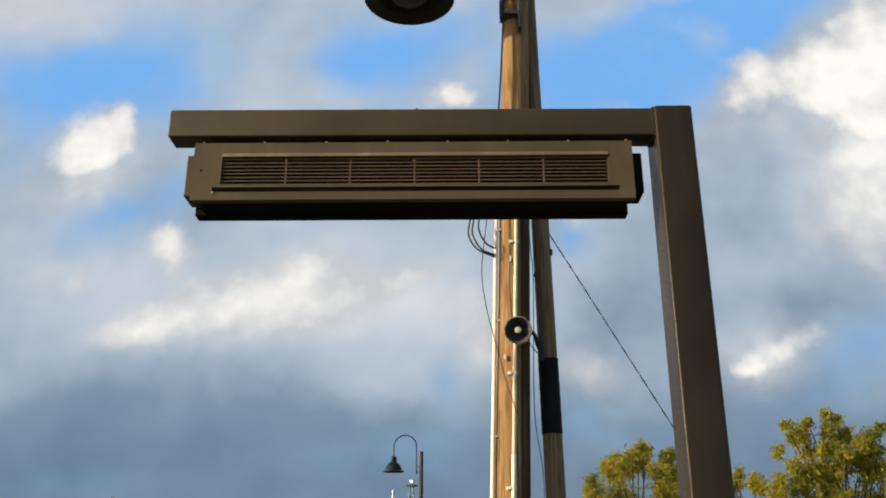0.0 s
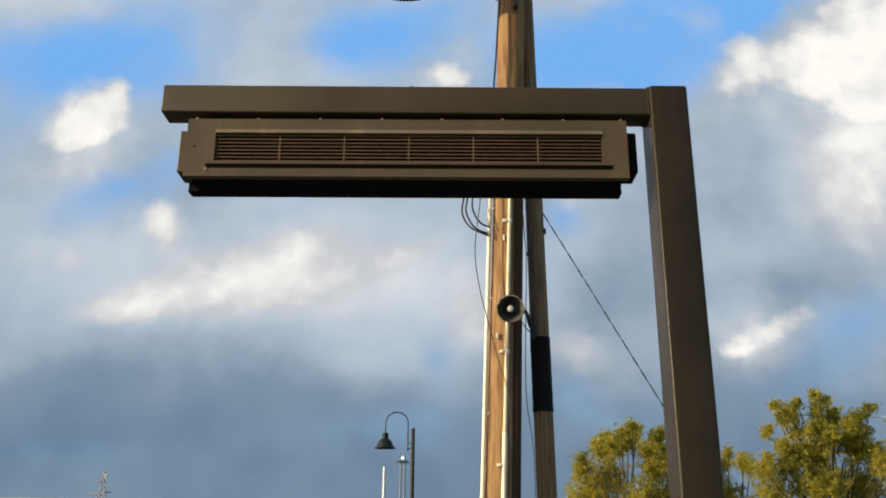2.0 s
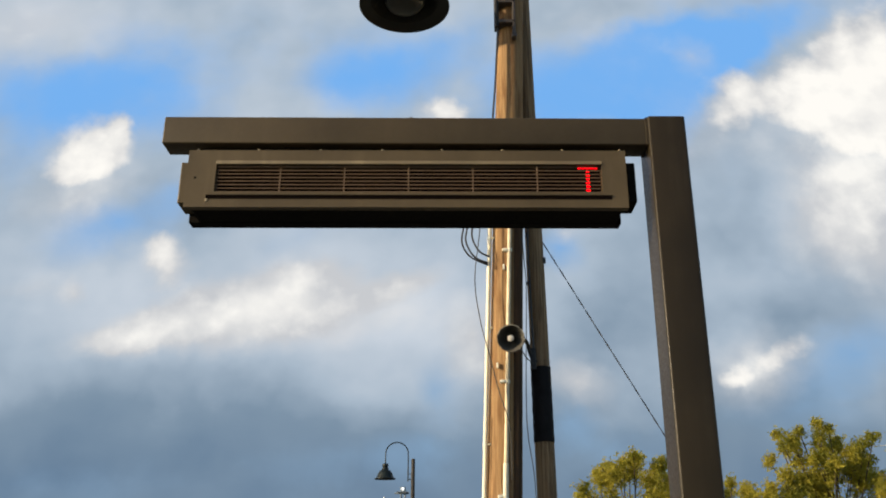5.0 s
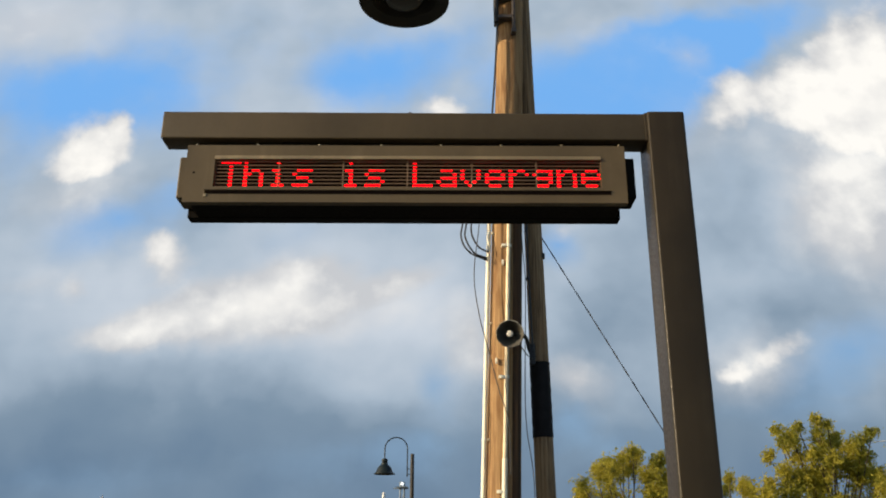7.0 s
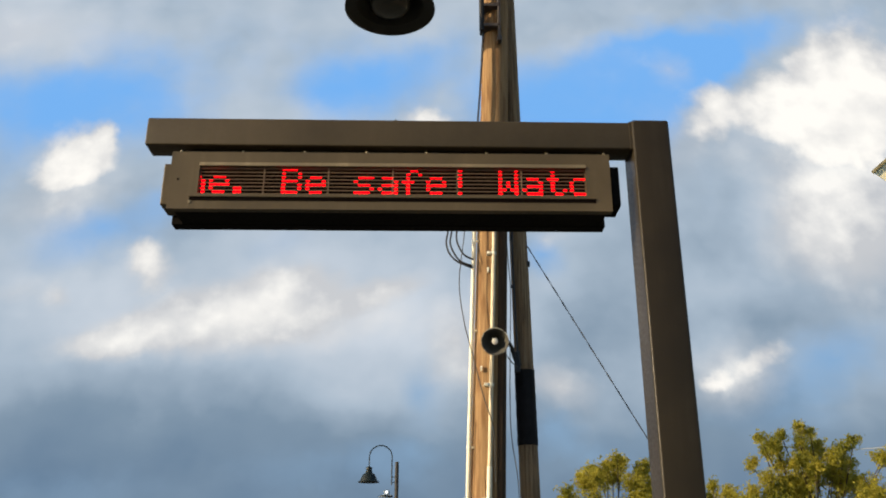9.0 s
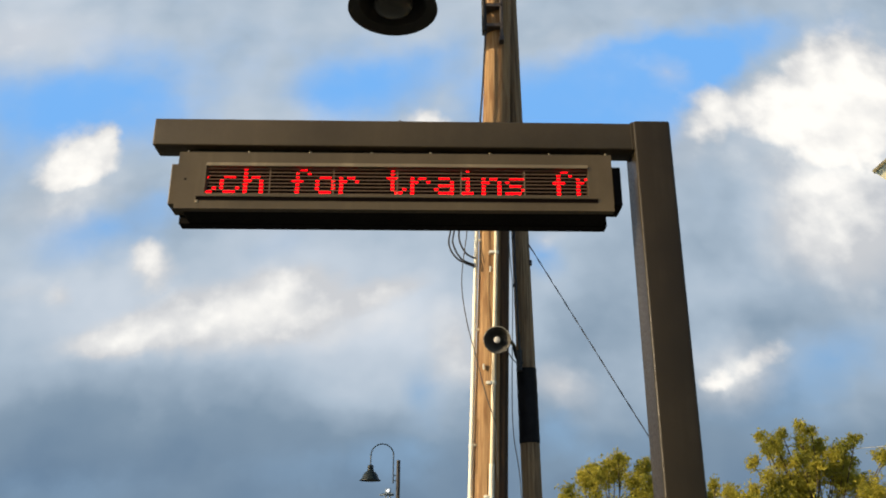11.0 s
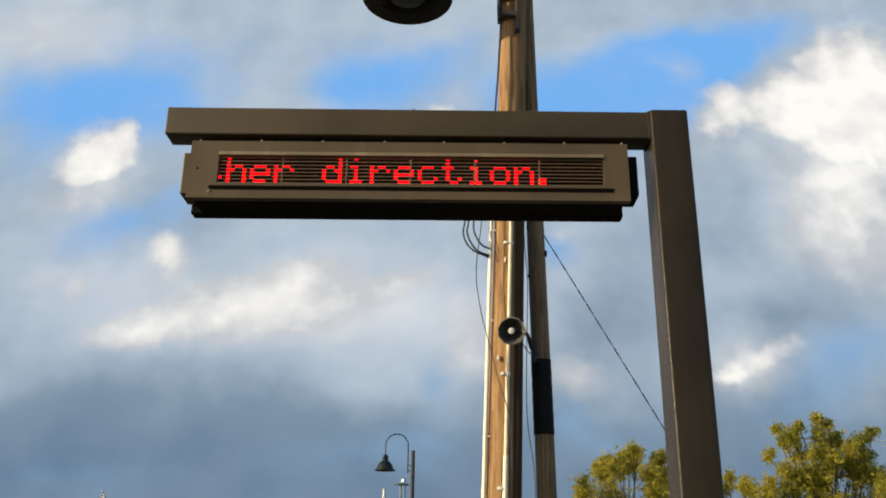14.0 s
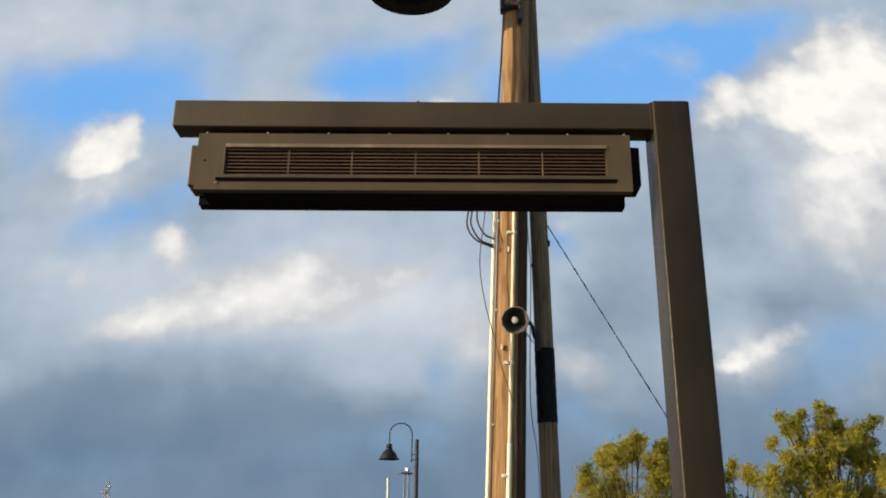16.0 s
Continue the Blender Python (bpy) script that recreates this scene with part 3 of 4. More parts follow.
# ---- poles, lamp and loudspeaker behind the sign ----
def pole_mesh(base, head, r0, r1, seed, seg=28):
    """A tapering timber pole with an uneven skin."""
    bm = bmesh.new()
    base, head = Vector(base), Vector(head)
    n = 40
    rings = []
    for i in range(n + 1):
        c = base.lerp(head, i / n)
        r = r0 + (r1 - r0) * i / n
        rings.append([])
        for k in range(seg):
            a = 2 * math.pi * k / seg
            d = 1 + 0.014 * noise.noise((math.cos(a) * 2.2 + seed, math.sin(a) * 2.2, c.z * 0.7)) \
                + 0.006 * noise.noise((math.cos(a) * 6 + seed, math.sin(a) * 6, c.z * 0.4))
            rings[-1].append(bm.verts.new(c + Vector((math.cos(a), math.sin(a), 0)) * r * d))
    for a, b in zip(rings, rings[1:]):
        for k in range(seg):
            bm.faces.new((a[k], a[(k + 1) % seg], b[(k + 1) % seg], b[k]))
    bm.faces.new(rings[0][::-1])
    bm.faces.new(rings[-1])
    return bm


def on_line(p, q, z):
    """The point at height z on the line through p and q."""
    p, q = Vector(p), Vector(q)
    return p + (q - p) * ((z - p.z) / (q.z - p.z))


POLE_A, POLE_B = (0.2490, 5.0, 0.0), (0.484, 5.0, 6.9)
STUB_A, STUB_B = (0.5955, 5.09, 0.0), (0.4984, 5.09, 6.402)


def band(axis, z, radius, height, depth=0.004):
    c = on_line(*axis, z)
    r = radius
    return turned([(r, -height / 2), (r + depth, -height / 2), (r + depth, height / 2), (r, height / 2)], 24, Matrix.Translation(c))


def utility_pole():
    pole = thing("utility_pole", "weathered brown timber utility pole with two cream conduits strapped on", "pole", POLE_A)
    off = -Vector(POLE_A)

    def add(name, bm, mat, parent=pole, label="", smooth=True):
        bmesh.ops.translate(bm, verts=bm.verts, vec=off)
        return part(name, bm, mat, parent, label, smooth)

    add("shaft", pole_mesh(POLE_A, POLE_B, 0.1090, 0.079, 3.0), POLE_WOOD)
    left = [on_line((0.2045, 4.958, 2.03), (0.2555, 4.958, 3.525), z) for z in (0.0, 1.2, 2.4, 3.6, 4.0)]
    mid = [on_line((0.318, 4.895, 2.027), (0.375, 4.895, 3.57), z) for z in (0.0, 1.2, 2.4, 3.6, 4.0)]
    conduit_left = add("conduit", tube(left, 0.0130, 14), CONDUIT, label="cream plastic conduit")
    conduit_mid = add("conduit", tube(mid, 0.0125, 14), CONDUIT_TAN, label="tan plastic conduit")
    # the lower length is drawn a little thicker and in the cream colour
    lower_run = [on_line(mid[0], mid[-1], z) for z in (1.0, 1.6, 2.19)]
    add("conduit_lower", tube(lower_run, 0.0150, 14), CONDUIT, conduit_mid, "white lower length of the conduit")
    # an added dark strip fills the pole's right side beyond the tan conduit
    strip_path = [on_line((0.378, 4.935, 2.03), (0.424, 4.935, 3.55), z) for z in (0.0, 1.2, 2.4, 3.6, 4.1)]
    add("side_strip", tube(strip_path, 0.032, 14), SIDE_STRIP, label="dark brown strip down the pole's right side")
    # straps with bright ears hold the conduits
    for z in (2.013, 2.645, 3.445):
        c = on_line(mid[0], mid[-1], z)
        add("strap", turned([(0.0125, -0.009), (0.0160, -0.009), (0.0160, 0.009), (0.0125, 0.009)], 16, Matrix.Translation(c)), STRAP_SPARKLE, conduit_mid)
        bm = boxed((c.x - 0.042, c.y - 0.015, c.z - 0.009), (c.x - 0.010, c.y + 0.022, c.z + 0.009), 0.004)
        add("strap_ear", bm, STRAP_SPARKLE, conduit_mid)
    for z in (2.976, 3.545, 2.3):
        c = on_line(left[0], left[-1], z)
        add("strap", turned([(0.0130, -0.007), (0.0155, -0.007), (0.0155, 0.007), (0.0130, 0.007)], 16, Matrix.Translation(c)), STRAP_SPARKLE, conduit_left)
        add("strap_ear", boxed((c.x + 0.010, c.y - 0.012, c.z - 0.006), (c.x + 0.030, c.y + 0.0, c.z + 0.006), 0.002), CONDUIT_TAN, conduit_left)
    # staples and scars on the timber
    for x, z in ((0.286, 2.74), (0.335, 3.34)):
        add("staple", boxed((x - 0.005, 4.893, z - 0.016), (x + 0.005, 4.91, z + 0.016), 0.002), STRAP_SPARKLE)
    # loops of cable at the top of the cream conduit
    for k, pts in enumerate((
            [(0.135, 4.93, 3.85), (0.100, 4.92, 3.62), (0.086, 4.91, 3.50), (0.135, 4.9, 3.405), (0.245, 4.915, 3.355)],
            [(0.145, 4.93, 3.85), (0.118, 4.92, 3.60), (0.110, 4.90, 3.50), (0.160, 4.89, 3.40), (0.240, 4.915, 3.37)],
            [(0.185, 4.93, 3.85), (0.152, 4.92, 3.62), (0.150, 4.90, 3.52), (0.190, 4.89, 3.435), (0.250, 4.915, 3.41)])):
        add("cable_loop", tube(smooth_line(pts), 0.0055, 6), CABLE)
    add("thin_wire", tube(smooth_line([(0.215, 4.88, 3.85), (0.193, 4.86, 3.56), (0.160, 4.85, 3.245), (0.188, 4.85, 3.00), (0.232, 4.85, 2.818),
                                      (0.293, 4.865, 2.575), (0.347, 4.868, 2.386), (0.352, 4.868, 2.1)]), 0.003, 6), THIN_CABLE)
    add("riser_wire", tube(smooth_line([(0.332, 4.89, 5.05), (0.305, 4.88, 4.6), (0.286, 4.88, 4.35), (0.262, 4.9, 3.95)]), 0.0065, 6), CABLE)
    add("side_wire", tube(smooth_line([(0.455, 4.97, 3.6), (0.462, 4.95, 3.4), (0.470, 4.95, 3.2), (0.452, 4.96, 2.6), (0.455, 4.95, 2.35), (0.485, 4.95, 2.1),
                                      (0.49, 4.96, 1.7)]), 0.003, 6), GREY_CABLE)
    return pole


def stub_pole():
    pole = thing("stub_pole", "leaning grey timber pole with a black wrapped band", "pole", STUB_A)
    off = -Vector(STUB_A)

    def add(name, bm, mat, label="", smooth=True):
        bmesh.ops.translate(bm, verts=bm.verts, vec=off)
        return part(name, bm, mat, pole, label, smooth)

    add("shaft", pole_mesh(STUB_A, STUB_B, 0.0595, 0.0516, 9.0, 24), POLE_GREY)
    bm = bmesh.new()
    n = 14
    pts = [on_line(STUB_A, STUB_B, 2.330 + 0.440 * k / n) for k in range(n + 1)]
    sweep(bm, pts, [0.0600 + 0.001 * math.sin(k * 2.3) for k in range(n + 1)], 24)
    add("wrap", bm, TAPE, "black wrapped band")
    add("side_cable", tube(smooth_line([(0.500, 5.020, 3.982), (0.494, 5.010, 3.485), (0.497, 5.010, 3.286), (0.511, 5.020, 2.840), (0.526, 5.025, 2.791)]), 0.006, 6), CABLE)
    for z in (3.604, 3.287):
        add("cable_clip", boxed((0.483, 5.020, z - 0.007), (0.497, 5.066, z + 0.007), 0.002), CABLE)
    add("eye_bolt", boxed((0.586, 5.059, 3.425), (0.607, 5.09, 3.460), 0.004), CABLE)
    return pole


def guy_wire():
    a, b = Vector((0.591, 5.059, 3.559)), Vector((2.590, 5.059, 0.0))
    c = a.lerp(b, 0.5)
    line = smooth_line([a, c + Vector((0, 0, -0.02)), b], 150)
    way = (b - a).normalized()
    side = way.orthogonal().normalized()
    up = way.cross(side)
    bm = bmesh.new()
    for turn in (0.0, math.pi):  # two strands laid round each other
        strand = [p + (side * math.cos(0.42 * k + turn) + up * math.sin(0.42 * k + turn)) * 0.0019 for k, p in enumerate(line)]
        sweep(bm, strand, 0.0023, 5)
    return tagged(part("guy_wire", bm, CABLE, smooth=True), "taut dark twisted cable from the grey pole to the ground", "cable")


def loudspeaker():
    c = Vector((0.355, 4.74, 2.858))
    horn = thing("loudspeaker", "grey round horn loudspeaker on a bracket beside the poles", "loudspeaker", c)
    face = (Vector((-0.02, -1.0, -0.30))).normalized()
    m = face.to_track_quat("Z", "Y").to_matrix().to_4x4()
    shell = [(0.030, -0.135), (0.034, -0.10), (0.045, -0.055), (0.062, -0.022), (0.0745, 0.0), (0.0785, 0.004), (0.0785, 0.010),
             (0.0735, 0.010), (0.0700, 0.002), (0.058, -0.022), (0.041, -0.05), (0.028, -0.085)]
    bm = turned(shell, 40, m)
    for fc in bm.faces:
        q = m.inverted() @ fc.calc_center_median()
        r = math.hypot(q.x, q.y)
        fc.material_index = 1 if m.inverted().to_3x3() @ fc.normal @ Vector((q.x, q.y, 0)) < 0 or (r < 0.03 and q.z > -0.12) else 0
    bell = part("bell", bm, [HORN_OUT, HORN_IN], horn, smooth=True)
    part("reflector_tip", turned([(0.006, -0.09), (0.010, -0.03), (0.0165, -0.012), (0.0185, 0.0), (0.014, 0.006), (0.004, 0.008)], 20, m), HORN_TIP, bell,
         "pale round reflector tip", True)
    part("driver", turned([(0.030, -0.19), (0.042, -0.185), (0.042, -0.14), (0.030, -0.132)], 24, m), HORN_OUT, horn, smooth=True)
    arm = [Vector(p) - c for p in ((0.385, 4.88, 2.90), (0.435, 4.90, 2.897), (0.470, 4.97, 2.885), (0.486, 5.02, 2.845), (0.511, 5.045, 2.791))]
    part("bracket", tube(smooth_line(arm), 0.0115, 8), CABLE, horn, "dark bent bracket", True)
    part("mount_plate", boxed(Vector((0.490, 5.018, 2.746)) - c, Vector((0.523, 5.054, 2.874)) - c, 0.004), CABLE, horn)
    wire = [Vector(p) - c for p in ((0.395, 4.86, 2.86), (0.430, 4.90, 2.825), (0.465, 4.96, 2.795), (0.515, 5.035, 2.775))]
    part("lead", tube(smooth_line(wire), 0.0032, 6), THIN_CABLE, horn, smooth=True)
    return horn


def hook_lamp(name, label, at, metal, inside, rise, reach, drop, rail, tall, bracket, scale=1.0):
    """A bell-shaded lamp that hangs from a shepherd's hook; the hook's upright stands off its post on two short arms."""
    lamp = thing(name, label, "street lamp", at, "hook lamps")
    k = scale
    outer = [(0.030, 0.43), (0.070, 0.42), (0.088, 0.39), (0.088, 0.345), (0.066, 0.325), (0.092, 0.305), (0.095, 0.27), (0.108, 0.25), (0.158, 0.22), (0.198, 0.16),
             (0.228, 0.09), (0.251, 0.035), (0.300, 0.010), (0.303, -0.004), (0.298, -0.008)]
    inner = [(0.290, 0.002), (0.226, 0.024), (0.190, 0.09), (0.150, 0.16), (0.10, 0.21), (0.03, 0.22)]
    bm = turned([(r * k, z * k) for r, z in outer + inner], 48)
    for fc in bm.faces:
        q = fc.calc_center_median()
        fc.material_index = 1 if fc.normal @ Vector((q.x, q.y, 0)) < 0 or (fc.normal.z < -0.6 and q.z < 0.22 * k and math.hypot(q.x, q.y) < 0.29 * k) else 0
    part("shade", bm, [metal, inside], lamp, smooth=True)
    part("lens", turned([(0.136 * k, 0.12 * k), (0.134 * k, 0.03 * k), (0.116 * k, -0.002 * k), (0.075 * k, -0.018 * k), (0.012 * k, -0.024 * k)], 36), LENS, lamp,
         "grey domed lens", True)
    top = drop + 0.40 * k
    pts = [Vector((0, 0, 0.38 * k)), Vector((0, 0, top))]
    r = reach / 2
    pts += [Vector((r - r * math.cos(math.pi * i / 16), 0, top + rise * math.sin(math.pi * i / 16))) for i in range(1, 17)]
    pts += [Vector((reach, 0, top - tall))]
    part("hook", tube(pts, 0.017 * k, 12), metal, lamp, smooth=True)
    for z in rail:
        part("standoff", boxed((reach - 0.01, -0.012, z - 0.012), (reach + 0.125, 0.012 + 0.09 * (scale == 1.0), z + 0.012), 0.003), bracket, lamp)
    return lamp


utility_pole()
stub_pole()
guy_wire()
loudspeaker()
near_lamp = hook_lamp("street_lamp", "black bell-shaded lamp hung from a hook on the timber pole", (-0.294, 4.88, 5.19), BLACK_PAINT, LAMP_INSIDE,
                      0.31, 0.616, 0.33, (-0.125, 0.035), 0.90, BRACKET)
part("clamp_rail", boxed((0.722, -0.012, -0.24), (0.741, 0.05, 0.55), 0.004), BRACKET, near_lamp)
part("rail_bolt", boxed((0.715, -0.022, -0.252), (0.747, 0.03, -0.215), 0.005), BRACKET, near_lamp)
hook_lamp("street_lamp", "dark bell-shaded hook lamp on a slim post in the distance", (-1.872, 27.0, 4.375), DARK_GREEN, LAMP_INSIDE,
          0.34, 0.69, 0.32, (-0.01, 0.15), 0.83, DARK_GREEN, 1.07)



# ---- farther off ----
def far_lamp_post():
    post = tagged(part("lamp_post", tube([(-1.03, 27.0, 0), (-1.03, 27.0, 2.5), (-1.03, 27.0, 4.95), (-1.03, 27.0, 4.975)], [0.075, 0.066, 0.058, 0.05], 12),
                       DARK_POST, smooth=True), "slim dark timber post that carries a hook lamp", "post")
    return post


def pale_pole():
    bm = tube([(-2.77, 40, 0), (-2.77, 40, 4.86), (-2.77, 40, 4.93)], [0.085, 0.07, 0.03], 12)
    return tagged(part("white_pole", bm, PALE_METAL, smooth=True), "slim white metal pole in the distance", "pole")


def flood_mast():
    mast = thing("flood_light_mast", "hazy grey mast with a cross bar and a bright flood light", "mast", (-2.20, 45, 0))
    part("shaft", tube([(-0.13, 0, 0), (-0.10, 0, 5.5)], [0.06, 0.045], 8), HAZY_METAL, mast, smooth=True)
    part("shaft", tube([(0.13, 0, 0), (0.10, 0, 5.5)], [0.06, 0.045], 8), HAZY_METAL, mast, smooth=True)
    part("cross_bar", boxed((-0.43, -0.05, 5.49), (0.31, 0.05, 5.56), 0.01), HAZY_METAL, mast)
    part("floor", boxed((-0.30, -0.2, 5.56), (0.28, 0.2, 5.60), 0.01), HAZY_METAL, mast)
    for k in range(6):
        z = 0.8 + 0.8 * k
        part("brace", tube([(-0.12, 0, z), (0.12, 0, z + 0.5)], 0.018, 6), HAZY_METAL, mast)
    head = part("lamp_head", boxed((-0.14, -0.10, 5.60), (0.14, 0.10, 5.84), 0.04), HAZY_METAL, mast, smooth=True)
    part("lamp_glass", turned([(0.075, 0.0), (0.065, 0.02), (0.015, 0.03)], 20, Matrix.Translation((0, -0.10, 5.73)) @ pose(0, 0, 0, 90)), FLOOD_LIGHT, head,
         "glowing bluish white lens", True)
    return mast


def steel_tower():
    tower = thing("steel_tower", "faint far steel lattice tower with a cross arm", "tower", (-57.3, 150, 0))
    for sx in (-1, 1):
        for sy in (-1, 1):
            part("leg", tube([(sx * 1.6, sy * 1.6, 0), (sx * 0.45, sy * 0.45, 9.3), (sx * 0.12, sy * 0.12, 13.0)], [0.10, 0.08, 0.06], 6), TOWER, tower)
    part("cross_arm", tube([(-2.2, 0, 9.2), (0.2, 0, 9.35), (2.3, 0, 9.75)], [0.07, 0.13, 0.07], 6), TOWER, tower)
    for k in range(8):
        z = 1.0 + 1.4 * k
        w = 1.6 - 1.15 * min(1.0, z / 9.3)
        part("brace", tube([(-w, -w, z), (w, -w, z + 1.1)], 0.05, 5), TOWER, tower)
        part("brace", tube([(w, -w, z), (-w, -w, z + 1.1)], 0.05, 5), TOWER, tower)
    part("insulator", turned([(0.08, 0), (0.2, 0.15), (0.2, 0.35), (0.05, 0.5)], 10, Matrix.Translation((0.5, -0.3, 11.9))), PALE_METAL, tower)
    part("arm_end", boxed((-1.15, -0.1, 11.1), (-0.65, 0.1, 11.4), 0.03), TOWER, tower)
    part("arm_bar", tube([(-0.9, 0, 11.25), (0.3, 0, 11.35)], 0.05, 5), TOWER, tower)
    part("tip", tube([(0, 0, 12.9), (0, 0, 13.5)], [0.12, 0.04], 6), TOWER, tower)
    return tower


def station_house():
    """A corner of a cream gabled roof beside the platform."""
    house = thing("station_house", "cream boarded gable corner of a station roof", "building", (6.7, 9.0, 0))
    tip, high, low = Vector((5.08, 0, 6.02)), Vector((6.58, 0, 7.27)), Vector((5.25, 0, 5.88))
    bm = bmesh.new()
    front = [bm.verts.new(v - Vector((6.7, 0, 0))) for v in (tip, low, Vector((5.6, 0, 5.78)), Vector((8.4, 0, 5.2)), Vector((8.4, 0, 7.27)), high)]
    rear = [bm.verts.new(v.co + Vector((4.5, 3.0, 0))) for v in front]
    bm.faces.new(front)
    bm.faces.new(rear[::-1])
    for k in range(6):
        bm.faces.new((front[k], front[(k + 1) % 6], rear[(k + 1) % 6], rear[k]))
    bmesh.ops.recalc_face_normals(bm, faces=bm.faces)
    part("gable", bm, CREAM_BOARD, house)
    way = (high - tip).normalized()
    up = Vector((-way.z, 0, way.x))
    for name, start, wide, label in (("roof_edge", tip, 0.032, "thin olive-brown metal roof edge"), ("trim_board", low, 0.03, "")):
        a, b = start - way * 0.02 - Vector((6.7, 0.03, 0)), start + way * 1.9 - Vector((6.7, 0.03, 0))
        bm = bmesh.new()
        ring = [bm.verts.new(v) for v in (a - up * wide / 2, b - up * wide / 2, b + up * wide / 2, a + up * wide / 2)]
        back = [bm.verts.new(v.co + Vector((0.02, 0.034, 0))) for v in ring]
        bm.faces.new(ring)
        bm.faces.new(back[::-1])
        for k in range(4):
            bm.faces.new((ring[k], ring[(k + 1) % 4], back[(k + 1) % 4], back[k]))
        bmesh.ops.recalc_face_normals(bm, faces=bm.faces)
        part(name, bm, ROOF_EDGE, house, label)
    part("wall", boxed((0.4, 0.3, 0), (1.7, 1.2, 5.4)), CREAM_BOARD, house)
    return house


def overhead_cable():
    pts = smooth_line([(14.3, 33.0, 6.22), (16.2, 32.6, 6.21), (22, 31, 6.6), (34, 29, 8.0)], 12)
    post = [(34, 29, 8.0), (34, 29, 0)]
    return tagged(part("overhead_cable", tube([*pts, *[Vector(p) for p in post]], 0.014, 6), PALE_METAL), "pale sunlit overhead cable by the trees", "cable")


def tree(label, foot, height, lobes, leaf, seed, dense=150):
    """A trunk with limbs to every lobe of the crown, and leafy shoots that stand out from the lobes, with gaps between them."""
    rng = np.random.default_rng(seed)
    ob = thing("tree", label, "tree", foot, "trees behind the platform")
    foot = Vector(foot)
    fork = Vector((0, 0, height * 0.32))
    bm = bmesh.new()
    sweep(bm, smooth_line([(0, 0, 0), (0.06, 0.03, height * 0.16), fork, (0.1, 0.1, height * 0.55)], 5), [0.20 - 0.13 * k / 15 for k in range(16)], 10)
    centres = []
    for x, z, r in lobes:
        c = Vector((x - foot.x, rng.uniform(-1.2, 1.2) * min(1.0, 2 * r), z))
        centres.append((c, r))
        bend = fork.lerp(c, 0.5) + Vector((rng.uniform(-.2, .2), rng.uniform(-.2, .2), -0.25))
        limb = smooth_line([fork - Vector((0, 0, 0.2)), bend, c, c + Vector((rng.uniform(-.3, .3) * r, 0, 0.75 * r))], 5)
        sweep(bm, limb, [0.034 - 0.028 * k / (len(limb) - 1) for k in range(len(limb))], 7)
        for _ in range(5):
            d = Vector(rng.normal(size=3)).normalized() * r * 0.85
            sweep(bm, [c + d * 0.0, c + d * 0.5 + Vector((0, 0, 0.06)), c + d], [0.012, 0.008, 0.004], 5)
    part("trunk", bm, BARK, ob, smooth=True)
    verts, faces = [], []
    for c, r in centres:
        for _ in range(int(dense * r * r) + 16):
            d = rng.normal(size=3)
            d /= np.linalg.norm(d)
            reach = r * rng.uniform(0.05, 1.0) ** 0.6 * (0.80 + 0.5 * noise.noise(Vector(d * 2.6) + c))
            outer = reach / r
            root = np.array(c) + d * reach * np.array((1.0, 0.9, 0.95))
            way = d * 0.6 + rng.normal(size=3) * 0.5 + np.array((0.0, 0.0, 0.55))
            way /= np.linalg.norm(way)
            long = rng.uniform(0.08, 0.26) + 0.22 * outer * rng.uniform(0.0, 1.0) ** 2
            for j in range(int(rng.integers(10, 26))):
                along = rng.uniform(-0.5, 1.0)
                p = root + way * long * along + rng.normal(size=3) * 0.085 * (1.15 - 0.8 * max(0.0, along))
                a = rng.normal(size=3) + way * 0.6
                a[2] -= 0.5
                a /= np.linalg.norm(a)
                b = np.cross(a, rng.normal(size=3))
                b /= np.linalg.norm(b)
                length, wide = rng.uniform(0.03, 0.085), rng.uniform(0.014, 0.036)
                bend = np.cross(a, b) * 0.012
                k = len(verts)
                verts += [p - a * length, p + b * wide + bend, p + a * length, p - b * wide + bend]
                faces.append((k, k + 1, k + 2, k + 3))
    me = bpy.data.meshes.new("crown")
    me.from_pydata([tuple(v) for v in verts], [], faces)
    me.materials.append(leaf)
    crown = new("crown", me)
    crown.parent = ob
    return ob


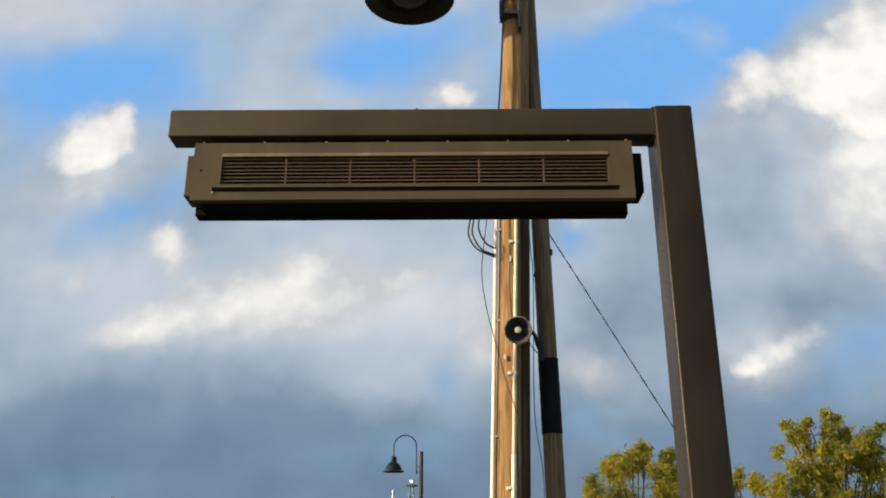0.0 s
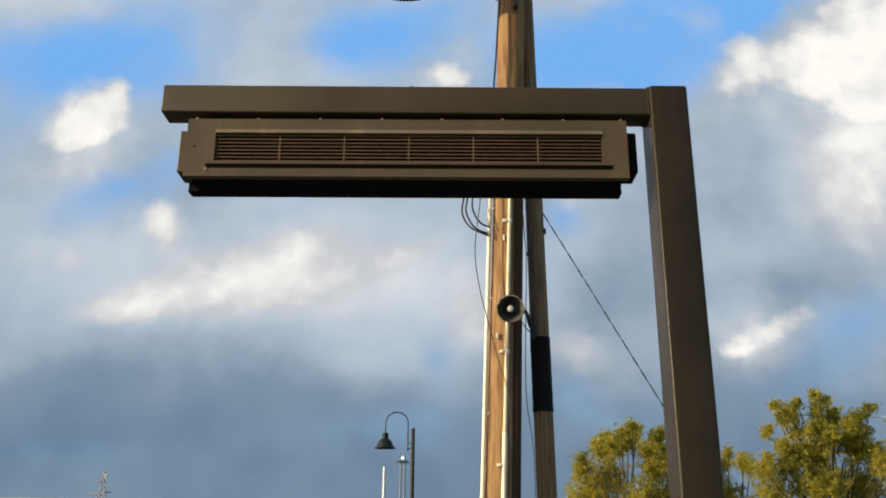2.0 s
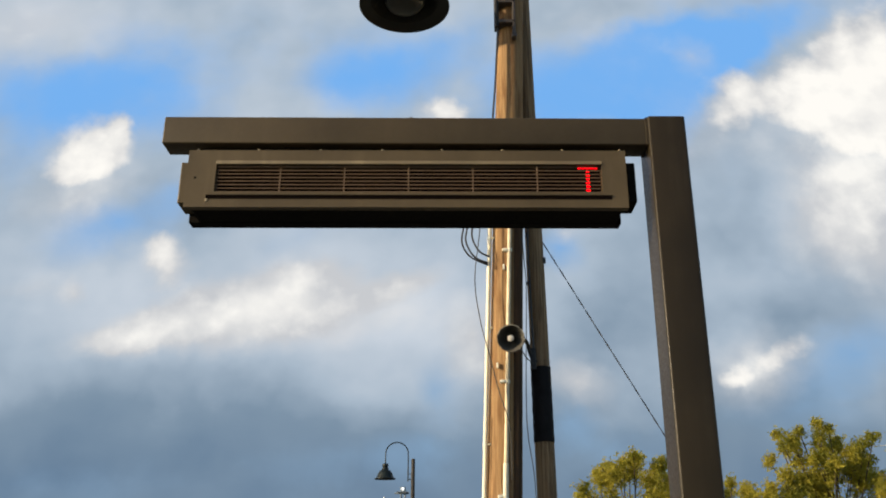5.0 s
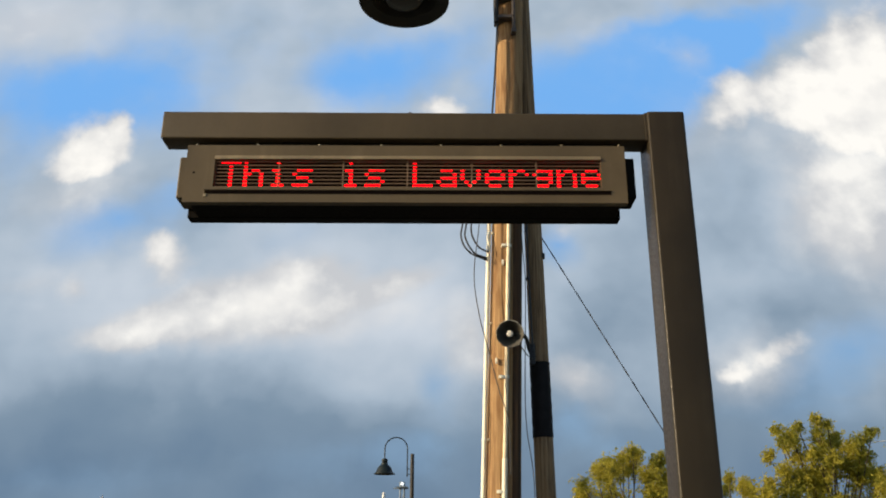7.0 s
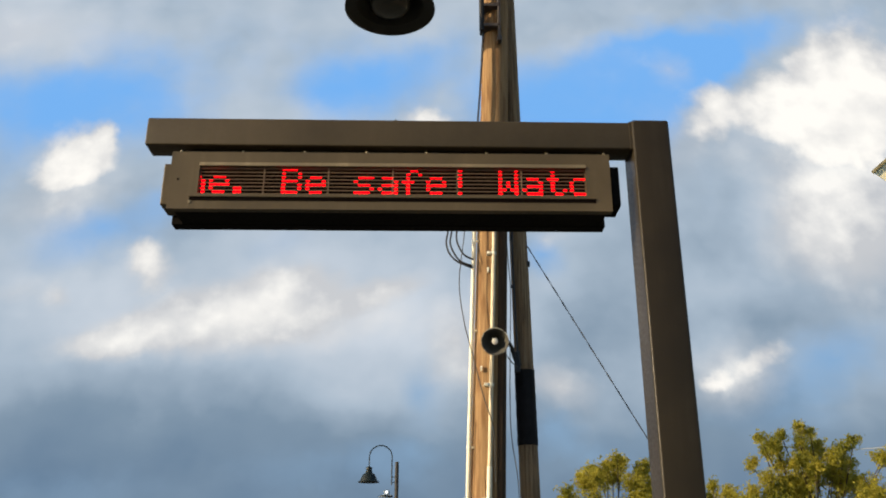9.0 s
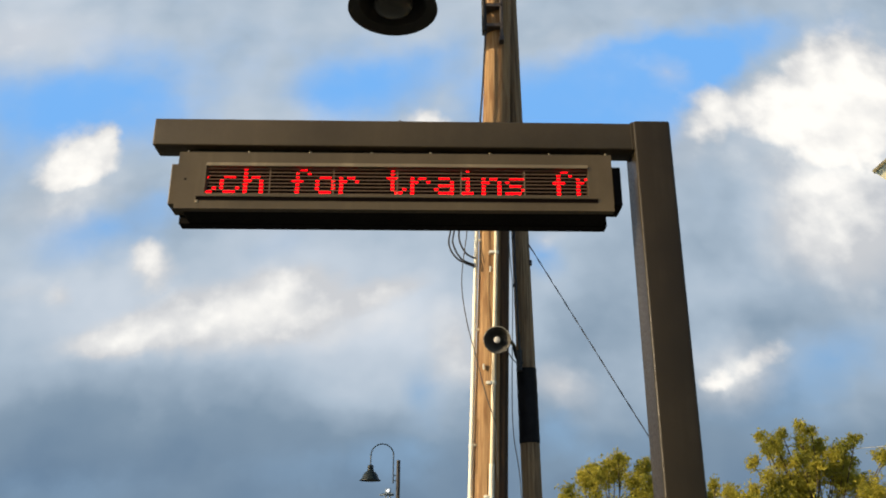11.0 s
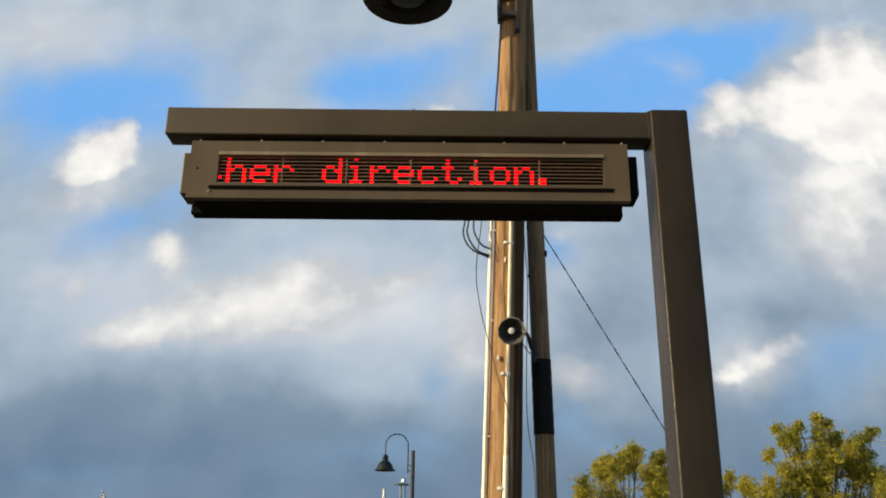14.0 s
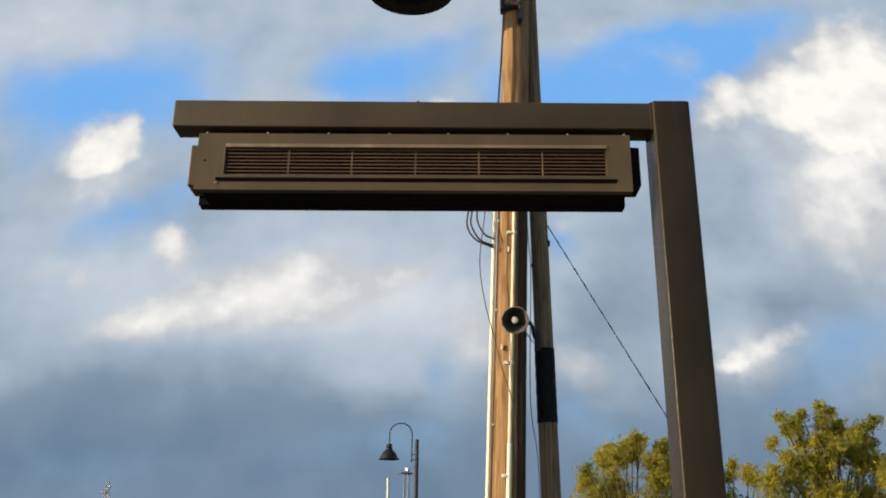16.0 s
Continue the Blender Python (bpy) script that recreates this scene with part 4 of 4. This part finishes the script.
def trees():
    tree("broad golden-green tree with loose spiky shoots in evening sun", (13.8, 32.0, 0), 6.8,
         [(11.72, 5.59, 0.27), (11.82, 4.96, 0.33), (12.02, 5.98, 0.25), (12.38, 6.24, 0.27), (12.83, 6.12, 0.29), (13.06, 5.60, 0.38), (13.38, 6.36, 0.21), (13.47, 6.84, 0.12),
          (13.56, 5.96, 0.31), (14.12, 5.90, 0.50), (14.61, 5.80, 0.50), (14.29, 6.32, 0.25), (15.01, 6.08, 0.29), (13.80, 5.16, 0.67), (12.94, 4.76, 0.67), (11.92, 4.37, 0.58),
          (11.08, 4.06, 0.46), (15.33, 5.60, 0.42), (14.78, 4.96, 0.79), (15.88, 4.96, 0.71), (15.94, 5.64, 0.38), (16.73, 5.16, 0.67), (11.35, 4.57, 0.25), (13.81, 6.61, 0.12),
          (15.30, 6.35, 0.15), (12.78, 6.59, 0.12), (11.95, 6.51, 0.12), (17.45, 4.77, 0.71), (18.30, 4.51, 0.83), (12.97, 3.64, 1.25), (14.95, 3.64, 1.46), (16.74, 3.64, 1.25),
          (11.53, 3.26, 1.04), (16.53, 5.76, 0.21), (12.65, 5.56, 0.38), (13.57, 5.36, 0.50), (12.38, 4.76, 0.46), (14.38, 5.24, 0.58), (13.32, 4.61, 0.62), (15.29, 4.41, 0.83)], LEAF_GREEN, 5)
    tree("rounded golden-green tree in evening sun", (6.6, 32.5, 0), 5.6,
         [(5.67, 4.81, 0.62), (6.20, 5.09, 0.54), (6.83, 5.25, 0.54), (7.25, 4.89, 0.54), (5.08, 4.26, 0.52), (7.97, 4.97, 0.58), (7.39, 4.12, 0.83), (6.12, 3.93, 1.00),
          (6.78, 5.70, 0.25), (5.93, 5.33, 0.25), (7.90, 5.53, 0.25), (5.37, 5.01, 0.25), (7.08, 5.66, 0.19), (6.44, 5.57, 0.21), (8.20, 4.62, 0.62), (5.27, 3.25, 1.25),
          (7.04, 2.87, 1.46), (8.28, 3.25, 1.25), (4.94, 4.57, 0.21), (7.62, 5.37, 0.19)], LEAF_GOLD, 11)
    tree("small low golden-green tree between two larger ones", (10.3, 33.0, 0), 4.4,
         [(10.38, 4.50, 0.33), (10.78, 4.38, 0.38), (11.18, 4.34, 0.27), (10.31, 4.82, 0.19), (9.31, 4.16, 0.62), (10.46, 3.47, 0.94), (9.63, 3.28, 1.04), (11.03, 4.72, 0.12)], LEAF_GOLD, 17)


far_lamp_post()
pale_pole()
flood_mast()
steel_tower()
station_house()
overhead_cable()
trees()


def motions():
    walk(clouds, [(t, Matrix.Translation(Vector((0, 0, LAYER + 1.6)) + DRIFT * t)) for t in (0.0, 4.0, 8.0, 12.0, 16.0)])
    for place, letter in letters:
        walk(letter, letter_rows(place))


motions()
